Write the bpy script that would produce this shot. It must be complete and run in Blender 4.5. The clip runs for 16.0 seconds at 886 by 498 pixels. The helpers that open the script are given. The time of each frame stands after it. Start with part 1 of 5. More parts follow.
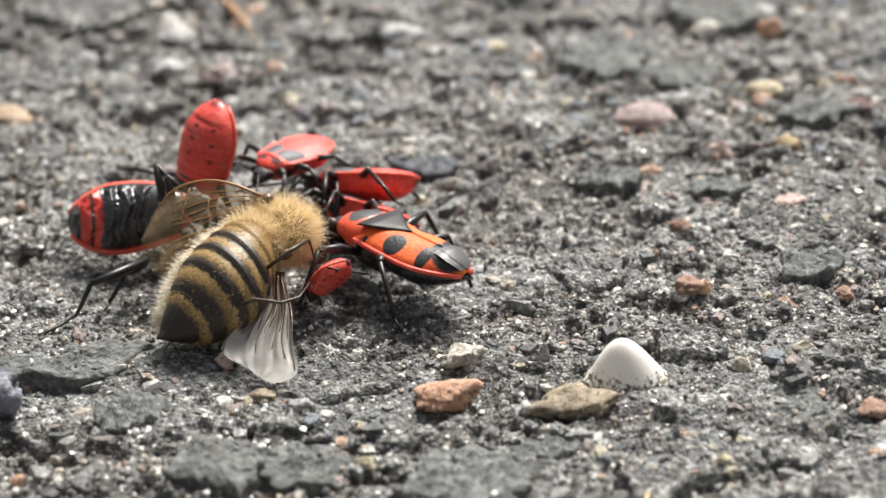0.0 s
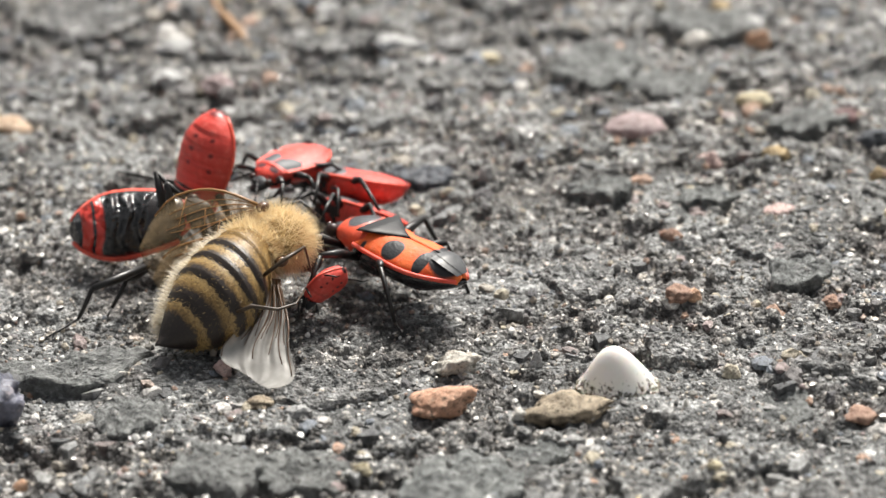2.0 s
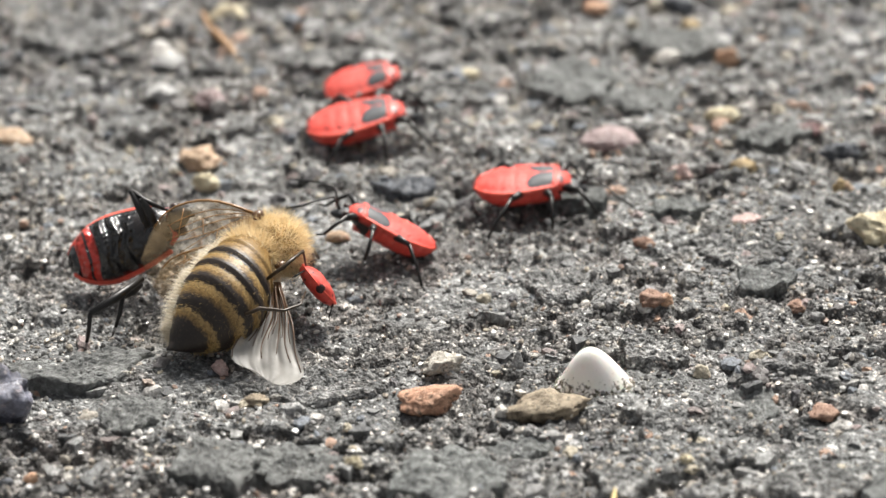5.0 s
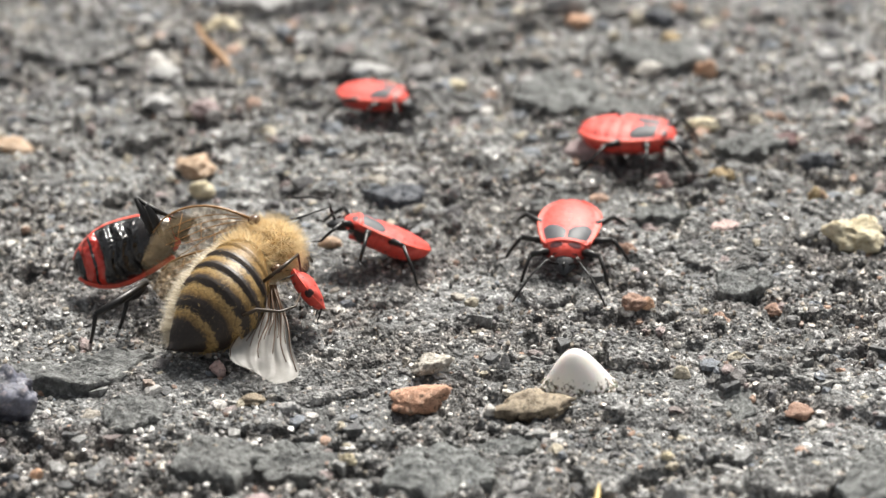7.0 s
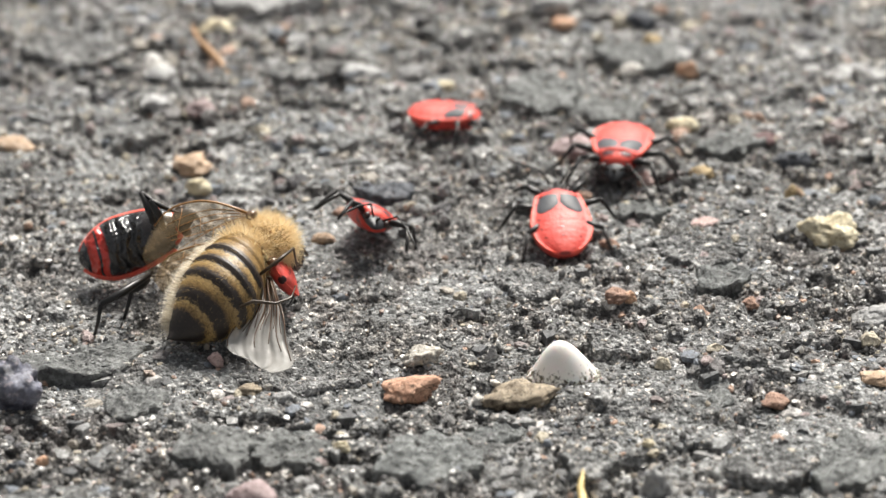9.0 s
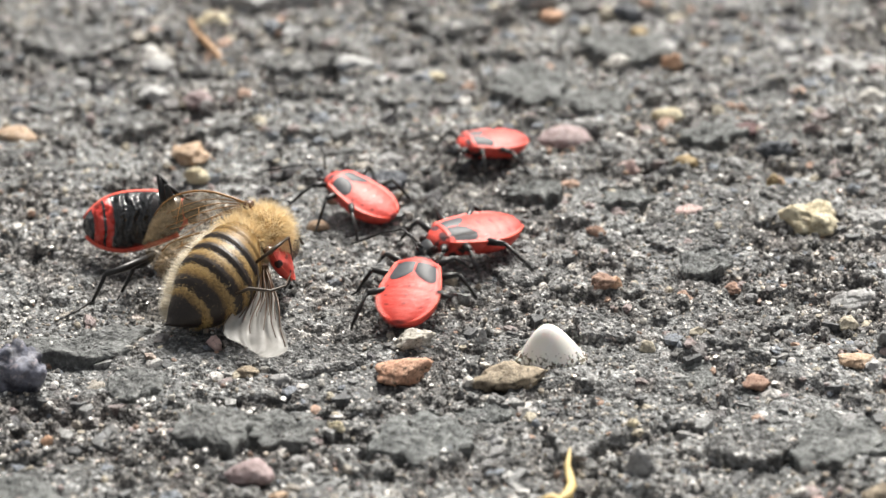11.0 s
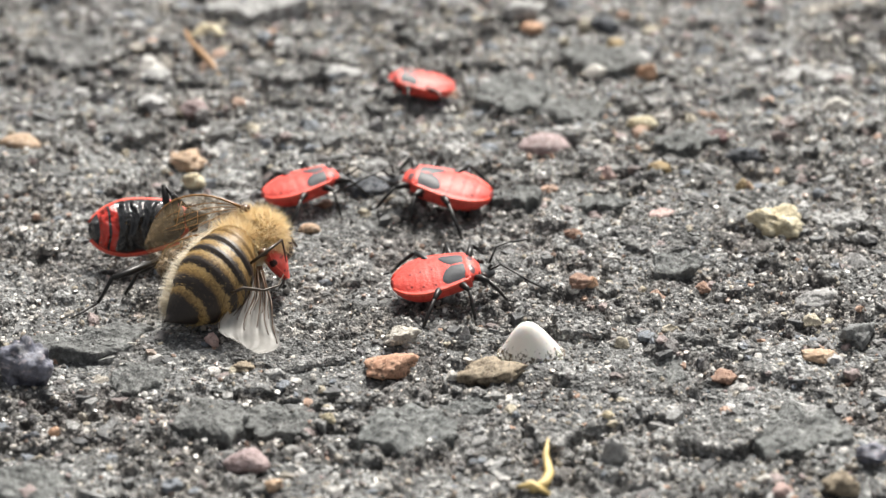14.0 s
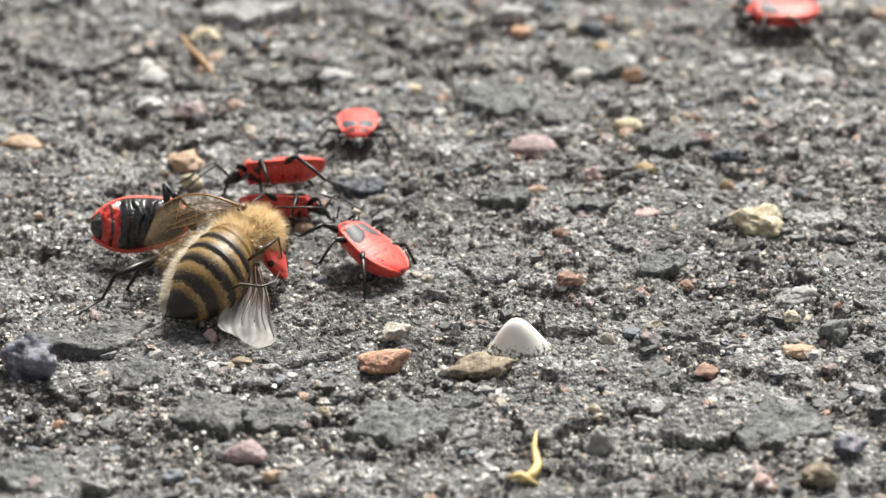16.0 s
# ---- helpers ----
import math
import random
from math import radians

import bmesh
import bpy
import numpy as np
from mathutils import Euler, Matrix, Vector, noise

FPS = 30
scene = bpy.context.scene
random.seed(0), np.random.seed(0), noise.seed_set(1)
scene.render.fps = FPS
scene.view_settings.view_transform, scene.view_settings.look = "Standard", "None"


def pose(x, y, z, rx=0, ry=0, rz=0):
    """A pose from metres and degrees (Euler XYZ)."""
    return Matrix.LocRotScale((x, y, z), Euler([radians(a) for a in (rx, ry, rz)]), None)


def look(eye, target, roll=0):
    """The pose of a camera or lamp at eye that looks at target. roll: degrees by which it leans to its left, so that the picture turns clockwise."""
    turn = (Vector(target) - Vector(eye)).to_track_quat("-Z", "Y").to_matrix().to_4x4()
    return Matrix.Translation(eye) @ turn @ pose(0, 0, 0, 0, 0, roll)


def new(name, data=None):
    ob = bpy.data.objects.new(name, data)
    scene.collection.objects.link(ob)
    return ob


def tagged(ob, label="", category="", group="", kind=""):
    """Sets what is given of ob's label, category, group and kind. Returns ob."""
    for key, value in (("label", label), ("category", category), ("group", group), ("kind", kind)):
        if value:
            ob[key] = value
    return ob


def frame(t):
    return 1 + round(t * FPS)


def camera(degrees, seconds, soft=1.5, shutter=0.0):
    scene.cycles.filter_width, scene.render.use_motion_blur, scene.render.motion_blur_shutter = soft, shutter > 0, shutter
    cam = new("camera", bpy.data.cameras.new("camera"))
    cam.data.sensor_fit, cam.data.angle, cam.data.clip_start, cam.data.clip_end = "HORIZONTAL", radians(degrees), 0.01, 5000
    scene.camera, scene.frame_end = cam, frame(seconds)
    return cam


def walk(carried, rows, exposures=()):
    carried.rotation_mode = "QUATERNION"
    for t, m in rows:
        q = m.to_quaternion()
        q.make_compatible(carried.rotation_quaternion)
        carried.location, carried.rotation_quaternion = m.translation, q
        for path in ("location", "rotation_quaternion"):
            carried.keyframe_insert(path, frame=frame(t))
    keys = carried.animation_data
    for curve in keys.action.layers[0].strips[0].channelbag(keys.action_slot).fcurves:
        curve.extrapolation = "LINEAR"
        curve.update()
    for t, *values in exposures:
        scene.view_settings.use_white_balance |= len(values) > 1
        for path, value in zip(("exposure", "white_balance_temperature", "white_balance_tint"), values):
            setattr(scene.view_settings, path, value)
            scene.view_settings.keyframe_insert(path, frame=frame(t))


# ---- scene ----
cam = camera(20.0, 16.0, soft=1.4, shutter=0.4)
cam.data.dof.use_dof = True
cam.data.dof.aperture_fstop = 40.0
PATH = [
    (0, (-0.00000, -0.12963, 0.07185), (-0.00000, 0.00095, -0.00197), -2.28),
    (0.5, (0.00003, -0.12971, 0.07241), (0.00002, 0.00061, -0.00186), -2.25),
    (1, (-0.00013, -0.13012, 0.07262), (0.00011, 0.00018, -0.00168), -2.18),
    (1.5, (-0.00011, -0.13094, 0.07310), (0.00023, -0.00047, -0.00092), -2.16),
    (2, (-0.00029, -0.13155, 0.07330), (0.00036, -0.00088, -0.00036), -2.11),
    (2.5, (-0.00035, -0.13260, 0.07388), (0.00047, -0.00187, 0.00033), -2.07),
    (3, (-0.00049, -0.13335, 0.07427), (0.00045, -0.00260, 0.00075), -1.99),
    (3.5, (-0.00111, -0.13413, 0.07454), (0.00047, -0.00319, 0.00138), -1.82),
    (4, (-0.00124, -0.13601, 0.07556), (0.00080, -0.00499, 0.00254), -1.72),
    (6.5, (-0.00231, -0.14146, 0.07830), (0.00152, -0.01054, 0.00519), -1.28),
    (7, (-0.00243, -0.14331, 0.07933), (0.00171, -0.01213, 0.00669), -1.20),
    (7.5, (-0.00268, -0.14451, 0.07995), (0.00181, -0.01326, 0.00747), -1.11),
    (8, (-0.00274, -0.14608, 0.08083), (0.00195, -0.01486, 0.00831), -1.11),
    (8.5, (-0.00297, -0.14670, 0.08115), (0.00202, -0.01566, 0.00833), -1.01),
    (9, (-0.00301, -0.14829, 0.08207), (0.00213, -0.01727, 0.00921), -0.96),
    (11.5, (-0.00326, -0.15401, 0.08504), (0.00252, -0.02337, 0.01156), -0.85),
    (12, (-0.00328, -0.15551, 0.08589), (0.00262, -0.02482, 0.01251), -0.83),
    (12.5, (-0.00335, -0.15686, 0.08658), (0.00271, -0.02611, 0.01331), -0.81),
    (13, (-0.00341, -0.15829, 0.08736), (0.00280, -0.02755, 0.01408), -0.79),
    (13.5, (-0.00352, -0.15929, 0.08794), (0.00288, -0.02865, 0.01451), -0.73),
    (14, (-0.00361, -0.16076, 0.08880), (0.00296, -0.03006, 0.01549), -0.69),
    (14.5, (-0.00366, -0.16218, 0.08952), (0.00302, -0.03142, 0.01632), -0.69),
    (15, (-0.00379, -0.16343, 0.09028), (0.00307, -0.03272, 0.01701), -0.66),
    (15.5, (-0.00398, -0.16414, 0.09063), (0.00312, -0.03355, 0.01718), -0.59),
    (16, (-0.00408, -0.16547, 0.09155), (0.00319, -0.03488, 0.01810), -0.55),
]
walk(cam, [(t, look(eye, target, roll)) for t, eye, target, roll in PATH])

# ---- light: a bright overcast sky with a soft sun behind thin cloud ----
SUN_UP, SUN_ROUND = 52.0, 20.0
world = bpy.data.worlds.new("overcast_sky")
scene.world = world
world.use_nodes = True
wn, wl = world.node_tree.nodes, world.node_tree.links
sky = wn.new("ShaderNodeTexSky")
sky.sky_type, sky.sun_disc = "NISHITA", False
sky.sun_elevation, sky.sun_rotation = radians(SUN_UP), radians(SUN_ROUND)
sky.air_density, sky.dust_density, sky.ozone_density = 1.0, 6.0, 1.0
pale = wn.new("ShaderNodeHueSaturation")
pale.inputs["Saturation"].default_value = 0.12
wl.new(sky.outputs[0], pale.inputs["Color"])
wl.new(pale.outputs[0], wn["Background"].inputs["Color"])
wn["Background"].inputs["Strength"].default_value = 0.072
sun_data = bpy.data.lights.new("sun", "SUN")
sun_data.energy, sun_data.angle, sun_data.color = 4.6, radians(18), (1.0, 0.95, 0.87)
sun = new("sun", sun_data)
a, b = radians(SUN_UP), radians(SUN_ROUND)
sun_from = Vector((math.sin(b) * math.cos(a), math.cos(b) * math.cos(a), math.sin(a)))
sun.matrix_world = look(sun_from, (0, 0, 0))
scene.view_settings.exposure = 0.65

MM = 0.001


# ---- material helpers ----
class Nodes:
    """A small builder of node materials."""

    def __init__(self, name):
        self.mat = bpy.data.materials.new(name)
        self.mat.use_nodes = True
        self.n, self.l = self.mat.node_tree.nodes, self.mat.node_tree.links
        self.bsdf = self.n["Principled BSDF"]
        self.out = self.n["Material Output"]
        self.tex = self.n.new("ShaderNodeTexCoord")

    def put(self, socket, value):
        if hasattr(value, "is_output"):
            self.l.new(value, socket)
        elif isinstance(value, tuple) and len(value) == 3 and socket.type == "RGBA":
            socket.default_value = (*value, 1)
        else:
            socket.default_value = value

    def set(self, **kw):
        for k, v in kw.items():
            self.put(self.bsdf.inputs[k.replace("_", " ")], v)
        return self

    def noise(self, scale, detail=4.0, rough=0.55, coord="Object", dist=0.0):
        t = self.n.new("ShaderNodeTexNoise")
        t.inputs["Scale"].default_value, t.inputs["Detail"].default_value = scale, detail
        t.inputs["Roughness"].default_value, t.inputs["Distortion"].default_value = rough, dist
        self.l.new(self.tex.outputs[coord], t.inputs["Vector"])
        return t.outputs["Fac"]

    def cells(self, scale, feature="F1", coord="Object", out="Distance"):
        t = self.n.new("ShaderNodeTexVoronoi")
        t.feature = feature
        t.inputs["Scale"].default_value = scale
        self.l.new(self.tex.outputs[coord], t.inputs["Vector"])
        return t.outputs[out]

    def ramp(self, fac, stops, mode="LINEAR"):
        r = self.n.new("ShaderNodeValToRGB")
        r.color_ramp.interpolation = mode
        e = r.color_ramp.elements
        while len(e) < len(stops):
            e.new(0.5)
        for k, (p, c) in enumerate(stops):
            e[k].position = p
            e[k].color = (c, c, c, 1) if isinstance(c, (int, float)) else (*c, 1)
        self.l.new(fac, r.inputs["Fac"])
        return r.outputs["Color"]

    def math(self, op, x, y=0.0, z=0.0):
        m = self.n.new("ShaderNodeMath")
        m.operation = op
        for s, v in zip(m.inputs, (x, y, z)):
            self.put(s, v)
        return m.outputs[0]

    def mix(self, fac, x, y, blend="MIX"):
        m = self.n.new("ShaderNodeMix")
        m.data_type, m.blend_type = "RGBA", blend
        self.put(m.inputs[0], fac)
        self.put(m.inputs[6], x)
        self.put(m.inputs[7], y)
        return m.outputs[2]

    def xyz(self, coord="Object"):
        s = self.n.new("ShaderNodeSeparateXYZ")
        self.l.new(self.tex.outputs[coord], s.inputs[0])
        return s.outputs

    def attr(self, name):
        t = self.n.new("ShaderNodeAttribute")
        t.attribute_name = name
        return t.outputs["Fac"]

    def island(self):
        return self.n.new("ShaderNodeNewGeometry").outputs["Random Per Island"]

    def own(self):
        return self.n.new("ShaderNodeObjectInfo").outputs["Random"]

    def bump(self, height, strength=0.4, distance=0.0001, after=None):
        t = self.n.new("ShaderNodeBump")
        t.inputs["Strength"].default_value, t.inputs["Distance"].default_value = strength, distance
        self.l.new(height, t.inputs["Height"])
        if after is not None:
            self.l.new(after, t.inputs["Normal"])
        self.l.new(t.outputs[0], self.bsdf.inputs["Normal"])
        return t.outputs[0]

    def ellipses(self, spots, soft=0.12):
        """1 inside any of the spots (x, y, rx, ry, mm, mirrored in x), 0 outside."""
        o = self.xyz()
        ax = self.math("ABSOLUTE", o[0])
        wob = self.math("MULTIPLY", self.math("SUBTRACT", self.noise(900, 2), 0.5), 0.5)
        got = None
        for x, y, rx, ry in spots:
            u = self.math("POWER", self.math("DIVIDE", self.math("SUBTRACT", ax, x * MM), rx * MM), 2.0)
            v = self.math("POWER", self.math("DIVIDE", self.math("SUBTRACT", o[1], y * MM), ry * MM), 2.0)
            d = self.math("ADD", self.math("ADD", u, v), wob)
            r = self.n.new("ShaderNodeMapRange")
            r.inputs[1].default_value, r.inputs[2].default_value = 1 - soft, 1 + soft
            r.inputs[3].default_value, r.inputs[4].default_value = 1.0, 0.0
            self.l.new(d, r.inputs[0])
            got = r.outputs[0] if got is None else self.math("MAXIMUM", got, r.outputs[0])
        return got


# ---- materials ----
def asphalt():
    m = Nodes("weathered_asphalt")
    big, mid, fine = m.noise(130, 5, 0.6), m.noise(700, 5, 0.65), m.noise(3200, 4, 0.7)
    tone = m.attr("tone")

    def grains(scale):
        own = m.n.new("ShaderNodeSeparateColor")
        m.l.new(m.cells(scale, out="Color"), own.inputs[0])
        return own.outputs, m.cells(scale)

    own, far = grains(4300)
    sand = m.ramp(own[0], [(0.0, (0.012, 0.012, 0.012)), (0.36, (0.05, 0.049, 0.048)), (0.66, (0.145, 0.141, 0.135)), (0.84, (0.31, 0.30, 0.285)), (0.95, (0.55, 0.53, 0.5)), (1.0, (0.8, 0.79, 0.76))])
    own2, far2 = grains(1700)
    coarse = m.ramp(own2[1], [(0.0, (0.02, 0.02, 0.02)), (0.4, (0.065, 0.064, 0.062)), (0.7, (0.165, 0.158, 0.15)), (0.9, (0.36, 0.33, 0.3)), (1.0, (0.55, 0.52, 0.48))])
    base = m.mix(m.ramp(mid, [(0.38, 0.15), (0.62, 0.75)]), sand, coarse)
    base = m.mix(m.math("MULTIPLY", m.ramp(big, [(0.42, 0.0), (0.66, 1.0)]), 0.4), base, m.mix(0.6, base, (0.17, 0.125, 0.12)))
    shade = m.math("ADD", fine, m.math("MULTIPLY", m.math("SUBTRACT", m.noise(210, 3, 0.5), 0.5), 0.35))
    slate = m.ramp(shade, [(0.26, (0.035, 0.038, 0.039)), (0.42, (0.13, 0.138, 0.14)), (0.56, (0.29, 0.30, 0.30)), (0.72, (0.55, 0.555, 0.55))])
    base = m.mix(m.math("MULTIPLY", tone, m.ramp(mid, [(0.3, 1.0), (0.7, 0.75)])), base, slate)
    worn = m.ramp(m.noise(95, 4, 0.6), [(0.36, 0.0), (0.62, 1.0)])
    base = m.mix(worn, m.mix(0.45, base, (0.018, 0.018, 0.018)), base)
    # pale and rusty sand grains bound in the surface
    near = m.math("LESS_THAN", far, 0.42)
    few = m.math("MULTIPLY", m.math("GREATER_THAN", own[1], 0.88), near)
    hue = m.ramp(own[2], [(0.0, (0.62, 0.6, 0.56)), (0.5, (0.5, 0.44, 0.37)), (0.72, (0.38, 0.29, 0.24)), (1.0, (0.8, 0.79, 0.77))])
    base = m.mix(m.math("MULTIPLY", few, 0.9), base, hue)
    # scattered pale crystals and reddish crumbs, larger than the sand
    own3, far3 = grains(820)
    mark = m.math("MULTIPLY", m.math("GREATER_THAN", own3[0], 0.62), m.math("LESS_THAN", far3, m.math("ADD", 0.10, m.math("MULTIPLY", own3[1], 0.2))))
    tint = m.ramp(own3[2], [(0.0, (0.72, 0.7, 0.66)), (0.4, (0.5, 0.46, 0.4)), (0.62, (0.37, 0.28, 0.24)), (0.8, (0.42, 0.41, 0.4)), (1.0, (0.85, 0.84, 0.82))])
    base = m.mix(m.math("MULTIPLY", mark, m.ramp(fine, [(0.35, 0.5), (0.6, 0.95)])), base, tint)
    # mineral mottling
    base = m.mix(1.0, base, m.ramp(m.noise(1900, 6, 0.75), [(0.36, 0.22), (0.5, 0.70), (0.64, 2.3)]), "MULTIPLY")
    m.set(Base_Color=base, Roughness=m.ramp(fine, [(0.3, 0.4), (0.7, 0.75)]), Specular_IOR_Level=0.55)
    h = m.math("ADD", m.math("ADD", m.math("MULTIPLY", fine, 0.7), mid), m.math("ADD", m.math("MULTIPLY", far, -0.5), m.math("MULTIPLY", far2, -0.5)))
    m.bump(h, 1.0, 0.00034)
    return m.mat


def stone(name, dark, light, scale=1100, spots=None, rough=0.6, amount=0.5):
    m = Nodes(name)
    n1, n2 = m.noise(scale, 6, 0.65), m.noise(scale * 3.7, 4, 0.7)
    c = m.mix(m.ramp(n1, [(0.32, 0.0), (0.68, 1.0)]), dark, light)
    c = m.mix(m.math("MULTIPLY", m.ramp(n2, [(0.5, 0.0), (0.72, 1.0)]), 0.4), c, tuple(v * 0.45 for v in dark))
    c = m.mix(m.math("MULTIPLY", m.ramp(m.noise(3600, 4, 0.75), [(0.54, 0.0), (0.64, 1.0)]), 0.5), c, (0.07, 0.06, 0.052))
    if spots:
        c = m.mix(m.math("MULTIPLY", m.ramp(m.noise(scale * 1.6, 5, 0.7), [(0.56, 0.0), (0.62, 1.0)]), amount), c, spots)
    m.set(Base_Color=c, Roughness=rough, Specular_IOR_Level=0.4)
    m.bump(m.math("ADD", n1, m.math("MULTIPLY", n2, 0.6)), 0.9, 0.00022)
    return m.mat


def quartz():
    """White pebble with brown dirt grains stuck low on it."""
    m = Nodes("white_quartz")
    n1 = m.noise(1500, 5, 0.6)
    z = m.xyz()[2]
    low = m.n.new("ShaderNodeMapRange")
    low.inputs[1].default_value, low.inputs[2].default_value = 0.0004, 0.0022
    low.inputs[3].default_value, low.inputs[4].default_value = 0.16, -0.14
    m.l.new(z, low.inputs[0])
    dirt = m.ramp(m.math("ADD", m.noise(4200, 4, 0.7), low.outputs[0]), [(0.56, 0.0), (0.62, 1.0)])
    c = m.mix(dirt, m.mix(n1, (0.82, 0.79, 0.73), (0.92, 0.90, 0.87)), (0.09, 0.075, 0.045))
    m.set(Base_Color=c, Roughness=0.5, Subsurface_Weight=0.15, Subsurface_Scale=0.0006)
    m.bump(n1, 0.25, 0.0001)
    return m.mat


def grit_material():
    m = Nodes("loose_grit")
    r = m.island()
    c = m.ramp(r, [(0.0, (0.12, 0.118, 0.115)), (0.28, (0.2, 0.195, 0.19)), (0.5, (0.3, 0.29, 0.27)), (0.66, (0.42, 0.37, 0.31)), (0.76, (0.36, 0.26, 0.21)), (0.80, (0.66, 0.63, 0.58)), (0.86, (0.48, 0.43, 0.35)), (0.885, (0.90, 0.89, 0.86))], "CONSTANT")
    c = m.mix(m.math("MULTIPLY", m.noise(5200, 3), 0.4), c, m.mix(0.6, c, (0.06, 0.06, 0.06)))
    m.set(Base_Color=c, Roughness=0.27, Specular_IOR_Level=0.6)
    return m.mat


def gravel_material(single=False):
    m = Nodes("mixed_gravel")
    c = m.ramp(m.own() if single else m.island(), [(0.0, (0.12, 0.12, 0.13)), (0.12, (0.34, 0.34, 0.34)), (0.26, (0.24, 0.27, 0.31)), (0.38, (0.20, 0.19, 0.19)), (0.48, (0.40, 0.32, 0.31)), (0.57, (0.46, 0.42, 0.36)), (0.69, (0.74, 0.72, 0.69)), (0.78, (0.56, 0.50, 0.38)), (0.86, (0.56, 0.36, 0.26)), (0.90, (0.6, 0.6, 0.6))], "CONSTANT")
    c = m.mix(m.math("MULTIPLY", m.ramp(m.noise(3600, 5, 0.7), [(0.38, 0.0), (0.6, 1.0)]), 0.75), c, m.mix(0.75, c, (0.06, 0.054, 0.05)))
    m.set(Base_Color=c, Roughness=0.5)
    m.bump(m.noise(3200, 5, 0.75), 0.9, 0.0002)
    return m.mat


def red_shell(name, base=(0.68, 0.055, 0.04), spots=(), dark=(0.012, 0.012, 0.014), rough=0.5, lines=False, blotched=False):
    """Glossy red insect cuticle with black markings."""
    m = Nodes(name)
    n1, n2 = m.noise(650, 4), m.noise(4200, 3, 0.6)
    c = m.mix(m.ramp(n1, [(0.3, 0.0), (0.7, 1.0)]), base, (base[0] * 1.1, base[1] * 1.9, base[2] * 2.0))
    c = m.mix(m.math("MULTIPLY", n2, 0.25), c, tuple(v * 0.6 for v in base))
    c = m.mix(m.math("MULTIPLY", m.ramp(m.noise(1500, 5, 0.65), [(0.50, 0.0), (0.68, 1.0)]), 0.4), c, (base[0] * 0.5, base[1] * 0.7, base[2] * 0.8))
    c = m.mix(m.math("MULTIPLY", m.ramp(m.noise(2300, 4, 0.6), [(0.55, 0.0), (0.7, 1.0)]), 0.3), c, (0.85, 0.26, 0.22))
    if lines:
        y = m.xyz()[1]
        w = m.math("SINE", m.math("MULTIPLY", y, 6.283 / (0.95 * MM)))
        c = m.mix(m.math("MULTIPLY", m.ramp(w, [(0.72, 0.0), (0.98, 1.0)]), 0.26), c, (0.4, 0.025, 0.018))
    gloss = rough
    if spots:
        inside = m.ellipses(spots)
        c = m.mix(inside, c, dark)
        gloss = m.math("SUBTRACT", rough, m.math("MULTIPLY", inside, 0.16))
    if blotched:
        under = m.n.new("ShaderNodeMapRange")
        under.inputs[1].default_value, under.inputs[2].default_value = -0.0001, -0.0004
        m.l.new(m.xyz()[2], under.inputs[0])
        c = m.mix(m.math("MULTIPLY", m.math("MULTIPLY", under.outputs[0], m.math("GREATER_THAN", m.xyz()[1], 0.0010)), m.ramp(m.noise(620, 3, 0.5), [(0.44, 0.0), (0.49, 1.0)])), c, dark if dark[0] < 0.05 else (0.014, 0.012, 0.013))
    m.set(Base_Color=c, Roughness=gloss, Coat_Weight=0.04, Coat_Roughness=0.35, Specular_IOR_Level=0.42)
    m.bump(m.math("ADD", n2, m.math("MULTIPLY", m.noise(1500, 4, 0.6), 1.2)), 0.32, 0.00012)
    return m.mat


def black_shell(name, rough=0.25, tint=(0.011, 0.011, 0.012), wrinkle=0.0):
    m = Nodes(name)
    n1 = m.noise(1800, 4)
    m.set(Base_Color=m.mix(n1, tint, tuple(v * 2.2 for v in tint)), Roughness=rough, Coat_Weight=0.35, Coat_Roughness=0.15)
    h = n1
    if wrinkle:
        w = m.n.new("ShaderNodeTexWave")
        w.bands_direction = "Y"
        w.inputs["Scale"].default_value, w.inputs["Distortion"].default_value, w.inputs["Detail"].default_value = 330, 3.0, 2.0
        m.l.new(m.tex.outputs["Object"], w.inputs["Vector"])
        h = w.outputs["Fac"]
    m.bump(h, 0.25 + wrinkle, 0.00008)
    return m.mat


def belly_material():
    """Black underside with a red tail band, in the space of the abdomen."""
    m = Nodes("black_belly")
    y = m.xyz()[1]
    arc = m.math("MULTIPLY", m.math("POWER", m.math("ABSOLUTE", m.xyz()[0]), 2.0), 165.0)
    bend = m.math("ADD", m.math("ADD", y, arc), m.math("MULTIPLY", m.math("SUBTRACT", m.noise(500, 3), 0.5), 0.0005))
    u = m.math("DIVIDE", m.math("ADD", bend, 5.0 * MM), 6.5 * MM)
    red = m.ramp(u, [(0.0, 0.0), (0.245, 0.0), (0.257, 1.0), (0.362, 1.0), (0.372, 0.0), (0.395, 0.0), (0.405, 1.0), (0.465, 0.9), (0.485, 0.0), (1.0, 0.0)])
    n1 = m.noise(2200, 3)
    c = m.mix(red, m.mix(n1, (0.008, 0.008, 0.009), (0.02, 0.02, 0.022)), (0.62, 0.035, 0.02))
    w = m.n.new("ShaderNodeTexWave")
    w.bands_direction = "Y"
    w.inputs["Scale"].default_value, w.inputs["Distortion"].default_value, w.inputs["Detail"].default_value = 260, 9.0, 3.0
    w.inputs["Detail Scale"].default_value = 1.6
    m.l.new(m.tex.outputs["Object"], w.inputs["Vector"])
    m.set(Base_Color=c, Roughness=0.2, Specular_IOR_Level=0.8)
    m.bump(m.math("ADD", w.outputs["Fac"], m.math("MULTIPLY", n1, 0.3)), 1.0, 0.00034)
    return m.mat


